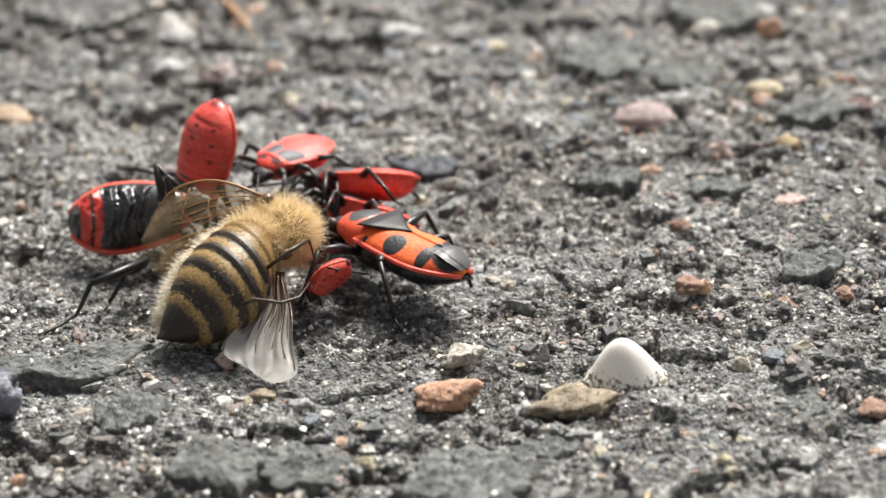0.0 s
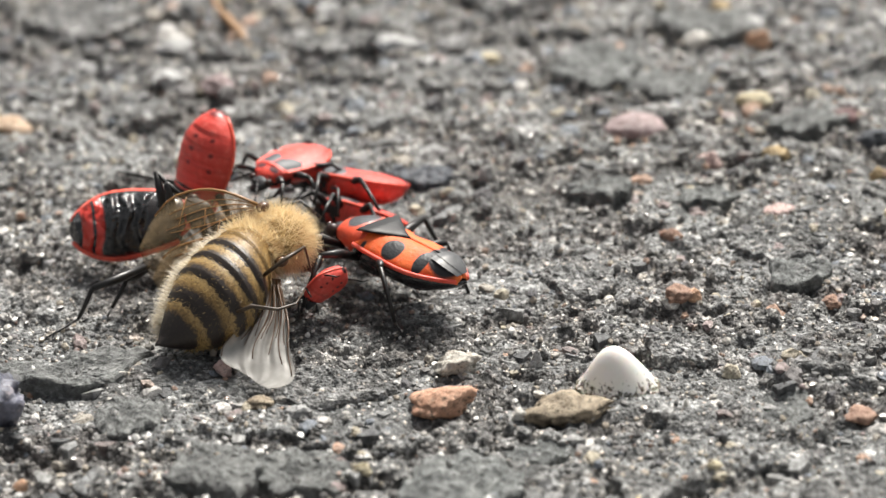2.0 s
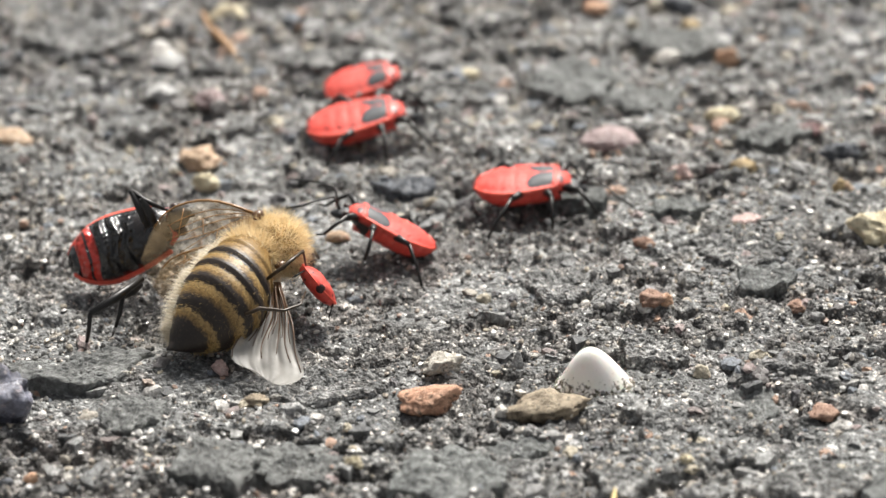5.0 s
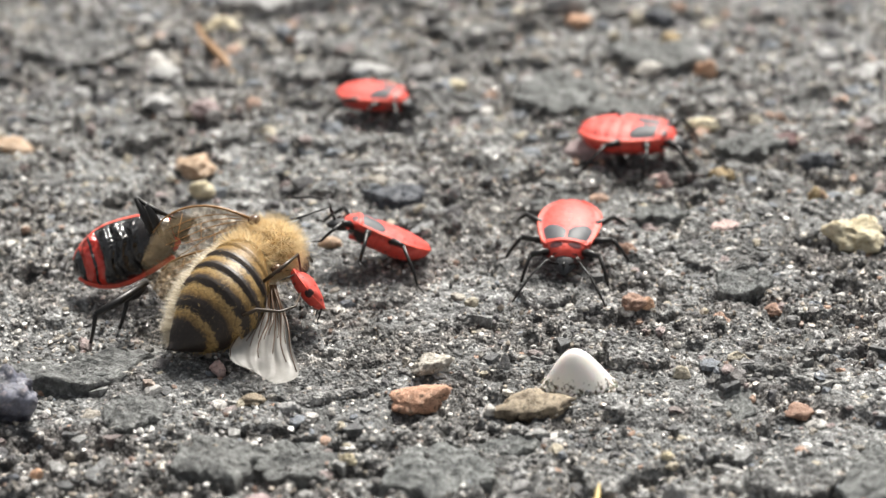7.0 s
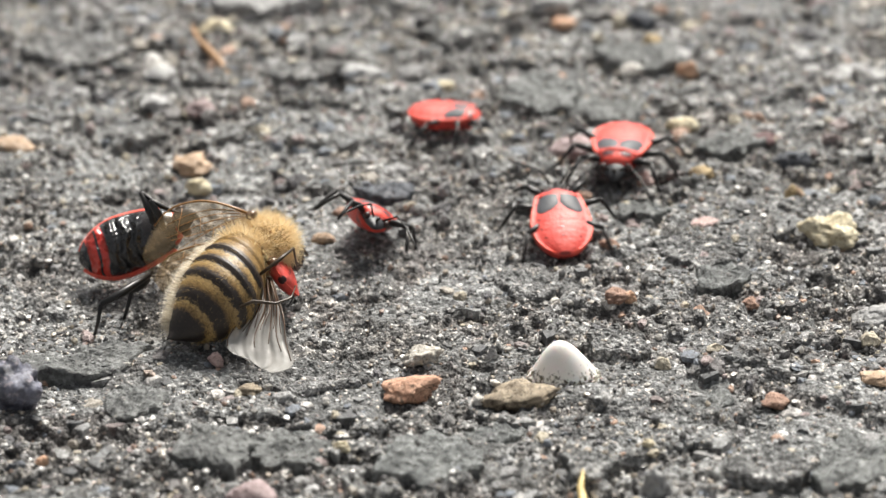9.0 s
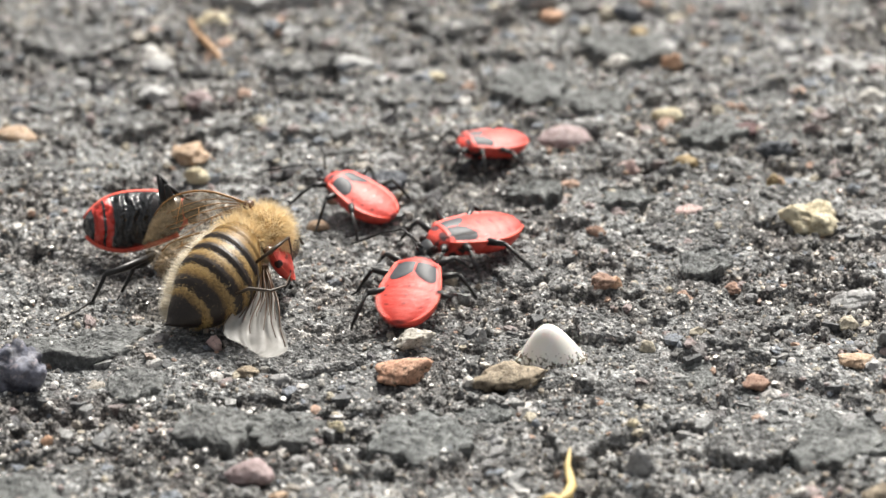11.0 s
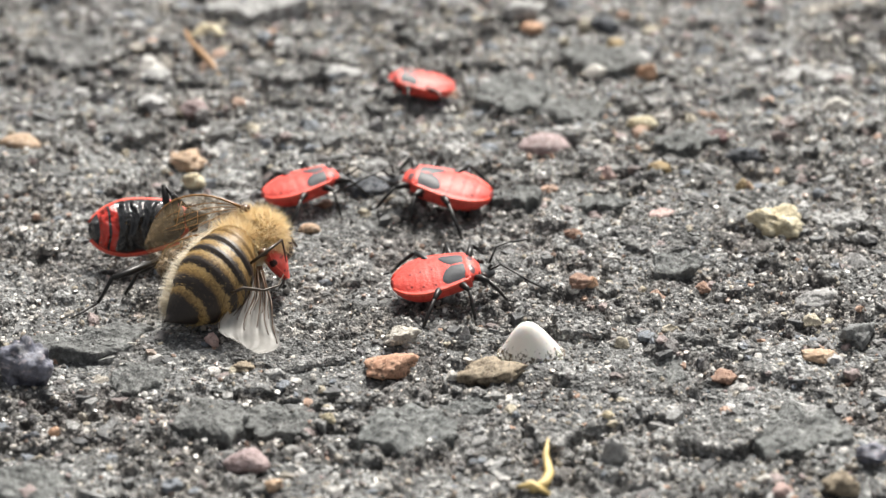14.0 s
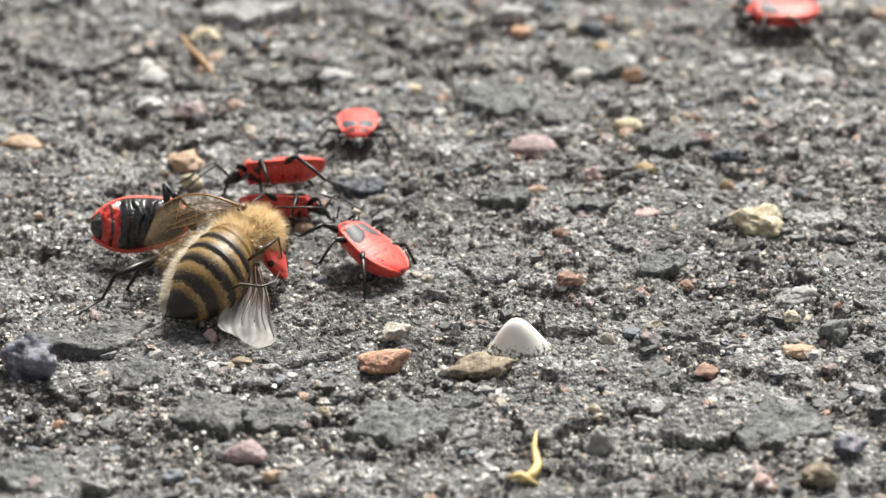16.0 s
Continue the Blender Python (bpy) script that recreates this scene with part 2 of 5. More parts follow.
def bee_abdomen_material():
    m = Nodes("banded_bee_abdomen")
    y = m.xyz()[1]
    rag = m.math("MULTIPLY", m.math("SUBTRACT", m.noise(2600, 5, 0.8), 0.5), 0.10)
    u = m.math("ADD", m.math("DIVIDE", m.math("ADD", y, 0.8 * MM), 7.9 * MM), rag)
    gold, dark, pale = (0.27, 0.165, 0.055), (0.026, 0.019, 0.016), (0.42, 0.29, 0.12)
    stops = [(0.0, (0.012, 0.009, 0.008)), (0.19, dark), (0.215, gold), (0.245, pale), (0.256, dark), (0.33, dark), (0.365, gold), (0.415, pale), (0.425, dark), (0.485, dark), (0.515, gold), (0.56, pale), (0.57, dark), (0.625, dark), (0.65, gold), (0.695, pale), (0.705, dark), (0.76, dark), (0.80, gold), (0.9, gold)]
    c = m.ramp(u, stops)
    fine = m.noise(6500, 3, 0.7)
    c = m.mix(m.math("MULTIPLY", m.ramp(fine, [(0.45, 0.0), (0.62, 1.0)]), 0.5), c, (0.016, 0.010, 0.007))
    c = m.mix(m.math("MULTIPLY", m.ramp(m.noise(5200, 4, 0.7), [(0.56, 0.0), (0.70, 1.0)]), 0.12), c, (0.30, 0.21, 0.10))
    m.set(Base_Color=c, Roughness=0.42, Specular_IOR_Level=0.45)
    m.bump(fine, 0.5, 0.00006)
    return m.mat


def hair(name, low, high):
    m = Nodes(name)
    c = m.mix(m.island(), low, high)
    m.set(Base_Color=c, Roughness=0.5)
    glow = m.n.new("ShaderNodeBsdfTranslucent")
    m.l.new(c, glow.inputs[0])
    mix = m.n.new("ShaderNodeMixShader")
    mix.inputs[0].default_value = 0.45
    m.l.new(m.bsdf.outputs[0], mix.inputs[1])
    m.l.new(glow.outputs[0], mix.inputs[2])
    m.l.new(mix.outputs[0], m.out.inputs[0])
    return m.mat


def membrane(name, tint, clear, cloud=0.0):
    m = Nodes(name)
    n1 = m.noise(900, 4)
    m.set(Base_Color=m.mix(n1, tint, tuple(min(1.0, v * 1.3) for v in tint)), Roughness=0.36, Coat_Weight=0.15, Coat_Roughness=0.2)
    m.bump(m.noise(1300, 3), 0.35, 0.00010)
    see = m.n.new("ShaderNodeBsdfTransparent")
    see.inputs[0].default_value = (*(0.5 + 0.5 * v ** 0.5 for v in tint), 1)
    mix = m.n.new("ShaderNodeMixShader")
    m.put(mix.inputs[0], m.math("SUBTRACT", clear + 0.1, m.math("MULTIPLY", n1, 0.2 + cloud)))
    m.l.new(m.bsdf.outputs[0], mix.inputs[1])
    m.l.new(see.outputs[0], mix.inputs[2])
    m.l.new(mix.outputs[0], m.out.inputs[0])
    return m.mat


def plain(name, colour, rough=0.5, scale=2500):
    m = Nodes(name)
    n1 = m.noise(scale, 4)
    m.set(Base_Color=m.mix(n1, tuple(v * 0.6 for v in colour), tuple(min(1, v * 1.25) for v in colour)), Roughness=rough)
    m.bump(n1, 0.3, 0.00006)
    return m.mat


ASPHALT, QUARTZ, GRIT, GRAVEL = asphalt(), quartz(), grit_material(), gravel_material()
STONE = {
    "orange": stone("orange_brick_stone", (0.42, 0.22, 0.14), (0.70, 0.44, 0.31), 1300, (0.06, 0.04, 0.025), 0.7, 0.9),
    "tan": stone("tan_speckled_stone", (0.13, 0.10, 0.07), (0.50, 0.42, 0.31), 1700, (0.05, 0.045, 0.03), 0.75, 0.8),
    "crumb": stone("off_white_crumb", (0.36, 0.33, 0.28), (0.74, 0.71, 0.65), 1900, (0.10, 0.085, 0.06), 0.7, 0.8),
    "white": stone("white_grain", (0.55, 0.52, 0.47), (0.82, 0.8, 0.76), 1500, (0.25, 0.2, 0.15), 0.5, 0.5),
    "cream": stone("cream_yellow_grain", (0.52, 0.43, 0.26), (0.84, 0.78, 0.6), 1500, (0.3, 0.22, 0.1), 0.6, 0.6),
    "mauve": stone("mauve_stone", (0.24, 0.17, 0.17), (0.47, 0.37, 0.37), 1300, (0.62, 0.56, 0.56), 0.55, 0.4),
    "pink": stone("pink_grain", (0.5, 0.34, 0.31), (0.72, 0.55, 0.52), 1500, None, 0.5),
    "peach": stone("peach_grain", (0.55, 0.30, 0.18), (0.82, 0.55, 0.38), 1300, None, 0.5),
    "beige": stone("beige_pebble", (0.36, 0.24, 0.15), (0.66, 0.48, 0.34), 1200, (0.75, 0.62, 0.5), 0.5, 0.5),
    "ochre": stone("ochre_grain", (0.30, 0.21, 0.10), (0.56, 0.43, 0.24), 1500, (0.1, 0.07, 0.03), 0.55, 0.6),
    "rust": stone("rust_brown_chip", (0.20, 0.115, 0.08), (0.44, 0.28, 0.21), 1500, (0.42, 0.3, 0.22), 0.65, 0.4),
    "darkred": stone("dark_red_stone", (0.07, 0.03, 0.03), (0.18, 0.09, 0.09), 1500, None, 0.5),
    "blue": stone("blue_grey_stone", (0.035, 0.04, 0.05), (0.12, 0.135, 0.16), 1500, (0.3, 0.3, 0.32), 0.45, 0.4),
    "black": stone("black_speckled_stone", (0.022, 0.024, 0.034), (0.26, 0.27, 0.34), 800, (0.5, 0.44, 0.46), 0.35, 0.6),
    "grey": stone("grey_slate", (0.085, 0.09, 0.09), (0.29, 0.3, 0.3), 1500, (0.03, 0.03, 0.03), 0.55, 0.6),
    "pale": stone("pale_grey_stone", (0.24, 0.24, 0.24), (0.50, 0.50, 0.495), 1100, (0.12, 0.12, 0.12), 0.6, 0.5),
    "dark": stone("dark_slate", (0.05, 0.052, 0.053), (0.2, 0.205, 0.205), 1500, (0.03, 0.03, 0.03), 0.6, 0.7),
}


# ---- mesh helpers ----
def part(name, bm, material, parent=None, label="", smooth=True):
    """Links a bmesh as one mesh object under a thing or a part."""
    me = bpy.data.meshes.new(name)
    bm.normal_update()
    bm.to_mesh(me)
    bm.free()
    for p in me.polygons:
        p.use_smooth = smooth
    me.materials.append(material)
    ob = new(name, me)
    ob.parent = parent
    return tagged(ob, label) if label else ob


def same_mesh(name, data, parent, m):
    ob = new(name, data)
    ob.parent = parent
    ob.matrix_basis = m
    return ob


def empty(name, label, category, group=""):
    return tagged(new(name), label, category, group)


def loft(rings, bm=None):
    """Closed skin over rings of equally many points, capped at both ends."""
    bm = bm or bmesh.new()
    rows = [[bm.verts.new(p) for p in ring] for ring in rings]
    n = len(rows[0])
    for r0, r1 in zip(rows, rows[1:]):
        for k in range(n):
            bm.faces.new((r0[k], r0[(k + 1) % n], r1[(k + 1) % n], r1[k]))
    bm.faces.new(rows[0][::-1])
    bm.faces.new(rows[-1])
    return bm


def body_ring(y, w, up, down, n=28, zc=0.0, flat=1.0, flange=0.0):
    pts = []
    for k in range(n):
        a = 2 * math.pi * k / n
        c, s = math.cos(a), math.sin(a)
        z = up * abs(s) ** flat if s >= 0 else -down * abs(s)
        x = w * c * (1 + flange * max(0.0, 1 - abs(s) * 3.2))
        pts.append((x * MM, y * MM, (zc + z) * MM))
    return pts


def tube(points, radii, n=6, bm=None):
    """A tapered tube along points (mm)."""
    bm = bm or bmesh.new()
    rings = []
    pts = [Vector(p) for p in points]
    side = Vector((0.31, 0.17, 0.93))
    for k, p in enumerate(pts):
        d = (pts[min(k + 1, len(pts) - 1)] - pts[max(k - 1, 0)]).normalized()
        u = d.cross(side)
        u = (u if u.length > 0.05 else d.cross(Vector((1, 0, 0)))).normalized()
        v = d.cross(u)
        rings.append([(p + (u * math.cos(2 * math.pi * j / n) + v * math.sin(2 * math.pi * j / n)) * radii[k]) * MM for j in range(n)])
    return loft(rings, bm)


def ellipsoid(c, r, seg=20, rings=12, bm=None):
    bm = bm or bmesh.new()
    m = Matrix.Translation(Vector(c) * MM) @ Matrix.Diagonal((r[0] * MM, r[1] * MM, r[2] * MM, 1))
    bmesh.ops.create_uvsphere(bm, u_segments=seg, v_segments=rings, radius=1, matrix=m)
    return bm


def smoothstep(a, b, v):
    t = np.clip((v - a) / (b - a), 0, 1)
    return t * t * (3 - 2 * t)


# ---- ground: one sheet of weathered asphalt to the horizon ----
def lattice(ix, iy, seed):
    h = np.sin(ix * 127.1 + iy * 311.7 + seed * 74.7) * 43758.5453
    return h - np.floor(h)


def value_noise(x, y, seed):
    ix, iy = np.floor(x), np.floor(y)
    fx, fy = x - ix, y - iy
    fx, fy = fx * fx * (3 - 2 * fx), fy * fy * (3 - 2 * fy)
    a, b2 = lattice(ix, iy, seed), lattice(ix + 1, iy, seed)
    c, d = lattice(ix, iy + 1, seed), lattice(ix + 1, iy + 1, seed)
    return (a * (1 - fx) + b2 * fx) * (1 - fy) + (c * (1 - fx) + d * fx) * fy


def cell_noise(x, y, seed):
    """Distances to the two nearest cell points and the nearest cell's own number."""
    ix, iy = np.floor(x), np.floor(y)
    d1, d2 = np.full(x.shape, 9.0), np.full(x.shape, 9.0)
    own, cx, cy = np.zeros(x.shape), np.zeros(x.shape), np.zeros(x.shape)
    for i in (-1, 0, 1):
        for j in (-1, 0, 1):
            px = ix + i + 0.15 + 0.7 * lattice(ix + i, iy + j, seed)
            py = iy + j + 0.15 + 0.7 * lattice(ix + i, iy + j, seed + 5)
            d = np.hypot(x - px, y - py)
            closer = d < d1
            d2 = np.where(closer, d1, np.minimum(d2, d))
            own = np.where(closer, lattice(ix + i, iy + j, seed + 9), own)
            cx, cy = np.where(closer, x - px, cx), np.where(closer, y - py, cy)
            d1 = np.where(closer, d, d1)
    return d1, d2, own, cx, cy


def relief(x, y):
    """Height (mm) and stoniness of the asphalt at places in mm."""
    wx = x + 1.3 * (value_noise(x / 3.1, y / 3.1, 3) - 0.5) + 0.6 * (value_noise(x / 0.9, y / 0.9, 8) - 0.5)
    wy = y + 1.3 * (value_noise(x / 3.1, y / 3.1, 4) - 0.5) + 0.6 * (value_noise(x / 0.9, y / 0.9, 9) - 0.5)
    h = 0.7 * (value_noise(x / 14, y / 14, 21) - 0.5) + 0.3 * (value_noise(x / 5, y / 5, 22) - 0.5)
    # broad slate plates, flat and a little tilted, proud at the edge that faces -y
    d1, d2, own, cx, cy = cell_noise(wx / 8.6, wy / 7.2, 11)
    plate = smoothstep(0.02, 0.17, d2 - d1) * (own > 0.6)
    tilt = cx * (lattice(own * 91, own * 37, 2) - 0.5) * 1.3 - cy * (0.25 + 0.8 * lattice(own * 53, own * 17, 6))
    layer = value_noise(x / 4.6, y / 2.0, 51) * 4
    layer = np.floor(layer) + smoothstep(0.6, 1.0, layer - np.floor(layer)) - 2.0
    h = h + plate * (0.22 + 0.75 * tilt + 0.16 * layer)
    # middling stones between the plates
    f1, f2, own3, fx, fy = cell_noise(wx / 3.9 + 4, wy / 3.3 + 9, 17)
    block = smoothstep(0.02, 0.2, f2 - f1) * (own3 > 0.42) * (1 - plate)
    h = h + block * (0.24 + 0.85 * (fx * (lattice(own3 * 71, own3 * 29, 3) - 0.5) - fy * 0.8 * lattice(own3 * 43, own3 * 13, 7)))
    # small chips
    e1, e2, own2, ex, ey = cell_noise(wx / 1.6 + 7, wy / 1.35 + 3, 31)
    chip = smoothstep(0.03, 0.2, e2 - e1) * (own2 > 0.55) * (1 - 0.9 * plate) * (1 - 0.6 * block)
    h = h + chip * (0.3 + 1.5 * (ey * (own2 - 0.75) + ex * (0.75 - own2)))
    rough = 1 - 0.66 * plate - 0.45 * block
    h = h + rough * 0.55 * (value_noise(x / 1.3, y / 1.3, 41) - 0.5)
    lump = 1 - np.abs(2 * value_noise(x / 0.62, y / 0.62, 42) - 1)
    h = h + rough * 0.40 * (lump - 0.5)
    h = h - 0.6 * smoothstep(0.64, 0.86, value_noise(x / 1.4, y / 1.0, 45)) * (1 - 0.6 * plate)
    h = h + rough * 0.36 * (value_noise(x / 0.33, y / 0.33, 43) - 0.5) + 0.13 * (value_noise(x / 0.29, y / 0.29, 44) - 0.5)
    return h - RELIEF_MEAN, np.clip(plate * 0.9 + 0.7 * block + 0.3 * chip, 0, 1)


RELIEF_MEAN = 0.178


def calm(x, y):
    """The bee and the bugs stand on ground that is a little smoother."""
    return 1 - 0.5 * np.exp(-(((x + 8) / 16) ** 2 + ((y + 2) / 11) ** 2))


def ground_height(x, y):
    gx, gy = np.array([x / MM]), np.array([y / MM])
    return float((relief(gx, gy)[0] * calm(gx, gy))[0]) * MM


def ground():
    def line(low, high, step):
        core = list(np.arange(low, high, step))
        out, s = [], step
        while s < 40000:
            s *= 1.22
            out.append(s)
        out = np.cumsum(out)
        return np.concatenate([core[0] - out[::-1], core, core[-1] + out])

    xs, ys = line(-35, 51, 0.14), line(-38, 49, 0.14)
    gx, gy = np.meshgrid(xs, ys)
    z, tone = relief(gx, gy)
    fade = np.exp(-np.maximum(0, np.maximum(np.abs(gx - 8) - 48, np.abs(gy - 5) - 48)) / 60)
    z = z * calm(gx, gy) * fade
    tone = tone * fade + 0.4 * (1 - fade)
    nx, ny = len(xs), len(ys)
    co = np.stack([gx, gy, z], -1).reshape(-1, 3) * MM
    k = np.arange((nx - 1) * (ny - 1))
    i, j = k % (nx - 1), k // (nx - 1)
    q = np.stack([j * nx + i, j * nx + i + 1, (j + 1) * nx + i + 1, (j + 1) * nx + i], -1)
    me = bpy.data.meshes.new("ground")
    me.vertices.add(len(co))
    me.vertices.foreach_set("co", co.ravel())
    me.loops.add(q.size)
    me.loops.foreach_set("vertex_index", q.ravel().astype(np.int32))
    me.polygons.add(len(q))
    me.polygons.foreach_set("loop_start", (np.arange(len(q)) * 4).astype(np.int32))
    me.update(calc_edges=True)
    me.polygons.foreach_set("use_smooth", np.ones(len(q), bool))
    at = me.attributes.new("tone", "FLOAT", "POINT")
    at.data.foreach_set("value", tone.ravel().astype(np.float32))
    me.materials.append(ASPHALT)
    return tagged(new("ground", me), "weathered dark grey asphalt with embedded stone chips and sand", "ground", kind="structure")


GROUND = ground()


# ---- stones ----
def pebble(name, kind, x, y, sx, sy, sz, label, turn=0.0, rough=0.44, facets=0.45, sink=0.24, seed=1, cone=0.0, mat=None, group=""):
    """A worn stone with half sizes sx, sy, sz (mm), bedded in the asphalt."""
    bm = bmesh.new()
    bmesh.ops.create_icosphere(bm, subdivisions=4, radius=1)
    off = Vector((seed * 3.7, seed * 1.9, seed * 5.3))
    cuts = [Vector((math.sin(seed * 2.3 + 1.7 * k), math.cos(seed * 1.1 + 2.9 * k), 0.7 * math.sin(seed + 4.1 * k))).normalized() for k in range(9)]
    for v in bm.verts:
        p = v.co.copy()
        if facets:
            for k, c in enumerate(cuts):
                d = p.dot(c) - (0.62 + 0.2 * math.sin(seed + k * 2.2))
                if d > 0:
                    p -= c * d * facets
        r = 1 + rough * noise.fractal(p * 1.1 + off, 1.0, 2.0, 4) * 0.8 + ((0.05 + rough * 0.25) * noise.noise(p * 5 + off) + 0.06 * noise.noise(p * 11 + off)) * (0.3 if cone else 1.0)
        p = p * r
        if cone and p.z > 0:
            reach = min(1.0, math.hypot(p.x, p.y))
            p.z = (0.5 + 0.5 * math.cos(math.pi * 0.76 * reach)) ** cone
            p.x -= 0.16 * p.z
        v.co = Vector((p.x * sx, p.y * sy, p.z * sz)) * MM
    ob = part(name, bm, mat or STONE[kind])
    ob.location = (x, y, ground_height(x, y) + sz * (1 - sink * 2) * MM * 0.85)
    ob.rotation_euler = (0, 0, radians(turn))
    return tagged(ob, label, "stone", group)


pebble("pebble", "white", 0.00950, -0.01760, 2.15, 1.7, 3.0, "white rounded quartz pebble with brown dirt specks", seed=1, cone=0.78, mat=QUARTZ, rough=0.12, facets=0.0, sink=0.60)
pebble("pebble", "orange", -0.00012, -0.01897, 2.0, 1.3, 0.8, "orange brick-coloured stone crumb with dark pits", seed=31, rough=0.3, facets=0.6, sink=0.25)
pebble("pebble", "crumb", 0.00080, -0.01511, 1.36, 1.02, 0.75, "off-white crumbly grain cluster", seed=3, rough=0.7, sink=0.3)
pebble("pebble", "tan", 0.00650, -0.02001, 2.3, 1.39, 0.75, "tan speckled flat stone", seed=4, facets=0.3, rough=0.5)
pebble("pebble", "white", 0.00398, -0.02033, 0.57, 0.43, 0.40, "small white angular grain", seed=5, facets=0.8)
pebble("pebble", "mauve", -0.00939, -0.02945, 1.54, 1.15, 0.83, "mauve-brown rounded stone on the asphalt", seed=6, rough=0.22)
pebble("pebble", "pale", 0.01340, -0.03001, 1.09, 0.82, 1.25, "blue-grey angular stone chip", seed=7, facets=0.8, sink=0.42)
pebble("pebble", "black", -0.02433, -0.01764, 2.24, 1.68, 1.89, "black glittering rough stone", seed=8, rough=0.5, facets=0.5, sink=0.2)
pebble("pebble", "peach", -0.02177, -0.02477, 0.47, 0.35, 0.31, "tiny orange grain on the asphalt", seed=9)
pebble("pebble", "white", -0.01758, -0.01459, 0.39, 0.29, 0.37, "tiny white angular grain", seed=10, facets=0.7)
pebble("pebble", "pink", -0.01195, -0.01465, 0.54, 0.40, 0.65, "pinkish tan grain by the bee", seed=11, facets=0.6)
pebble("pebble", "blue", -0.02341, -0.02466, 0.66, 0.50, 0.59, "small grey-blue grain on the asphalt", seed=12, facets=0.5)
pebble("pebble", "beige", -0.02767, 0.01625, 1.69, 1.26, 0.75, "beige rounded pebble on the asphalt", seed=13, rough=0.18)
pebble("pebble", "beige", -0.01435, 0.01258, 1.76, 1.32, 0.83, "thin beige stone chip", seed=14, facets=0.7)
pebble("pebble", "cream", -0.01400, 0.00916, 0.99, 0.74, 0.65, "cream rounded grain beside the bee", seed=15)
pebble("pebble", "cream", -0.01362, 0.03598, 1.41, 1.05, 0.67, "pale tan pebble on the asphalt", seed=16, sink=0.12)
pebble("pebble", "mauve", -0.01423, 0.02090, 1.32, 0.99, 0.86, "mauve-grey pebble on the asphalt", seed=17)
pebble("pebble", "cream", 0.00393, 0.02445, 1.03, 0.77, 0.48, "pale yellow seed-like chip", seed=18)
pebble("pebble", "pale", -0.00233, 0.02771, 1.98, 1.48, 0.82, "pale grey stone on the asphalt", seed=19, rough=0.35)
pebble("pebble", "pale", 0.01336, 0.03745, 1.84, 1.38, 0.79, "light grey rounded stone", seed=20)
pebble("pebble", "blue", 0.02011, 0.03513, 1.33, 1.00, 0.95, "grey-blue stone on the asphalt", seed=21, facets=0.4)
pebble("pebble", "ochre", 0.02066, 0.03072, 1.02, 0.76, 0.57, "ochre brown grain on the asphalt", seed=22)
pebble("pebble", "peach", 0.01412, 0.03475, 0.93, 0.69, 0.59, "salmon-coloured grain on the asphalt", seed=23)
pebble("pebble", "peach", 0.02285, 0.02579, 0.90, 0.67, 0.75, "orange rounded grain on the asphalt", seed=24)
pebble("pebble", "white", 0.01850, 0.02570, 1.04, 0.78, 0.55, "whitish crumb on the asphalt", seed=25, rough=0.5)
pebble("pebble", "white", 0.03705, 0.01858, 1.11, 0.83, 0.57, "pale rounded pebble on the asphalt", seed=26)
pebble("pebble", "mauve", 0.01318, 0.01280, 2.1, 1.6, 0.98, "flat rounded mauve pebble", seed=27, rough=0.12, facets=0.2, sink=0.3)
pebble("pebble", "pink", 0.01741, 0.00789, 0.79, 0.59, 0.65, "pink rounded grain on the asphalt", seed=28)
pebble("pebble", "ochre", 0.02134, 0.00814, 0.96, 0.72, 0.61, "ochre rounded grain on the asphalt", seed=29)
pebble("pebble", "darkred", 0.02679, 0.01360, 1.43, 1.07, 0.54, "dark red flat stone", seed=30, facets=0.5)
pebble("pebble", "white", 0.02790, 0.01394, 0.54, 0.40, 0.36, "small white round grain", seed=31)
pebble("pebble", "blue", 0.02814, 0.00933, 1.24, 0.93, 0.84, "dark blue-grey pebble on the asphalt", seed=32)
pebble("pebble", "ochre", 0.02738, 0.00462, 0.65, 0.49, 0.67, "brown-yellow round grain on the asphalt", seed=33)
pebble("pebble", "cream", 0.02894, -0.00139, 1.94, 1.45, 1.06, "cream-yellow knobbly stone on the asphalt", seed=34, rough=0.7)
pebble("pebble", "cream", 0.02109, 0.01574, 1.14, 0.85, 0.56, "cream grain on the asphalt", seed=35, rough=0.4)
pebble("pebble", "cream", 0.01570, 0.00399, 0.64, 0.48, 0.35, "yellow grain on the asphalt", seed=36)
pebble("pebble", "pink", 0.02050, 0.00082, 0.97, 0.73, 0.27, "flat pink chip on the asphalt", seed=37, facets=0.6)
pebble("pebble", "rust", 0.01391, -0.00189, 0.75, 0.56, 0.51, "red-brown grain on the asphalt", seed=38, facets=0.4)
pebble("pebble", "rust", 0.01358, -0.00904, 1.13, 0.85, 0.52, "rust-brown angular stone chip", seed=39, facets=0.8)
pebble("pebble", "peach", 0.01442, -0.00909, 0.44, 0.33, 0.51, "small orange-brown grain on the asphalt", seed=40)
pebble("pebble", "rust", 0.02222, -0.00924, 1.09, 0.82, 0.42, "flat reddish sliver on the asphalt", seed=41, facets=0.8, turn=35)
pebble("pebble", "white", 0.00963, -0.00782, 0.56, 0.42, 0.38, "glassy white grain on the asphalt", seed=42, facets=0.8)
pebble("pebble", "rust", 0.02194, -0.02121, 1.07, 0.80, 0.35, "rust-coloured flat stone on the asphalt", seed=43)
pebble("pebble", "beige", 0.02864, -0.01942, 1.20, 0.90, 0.38, "pinkish tan rough chip", seed=44, rough=0.45)
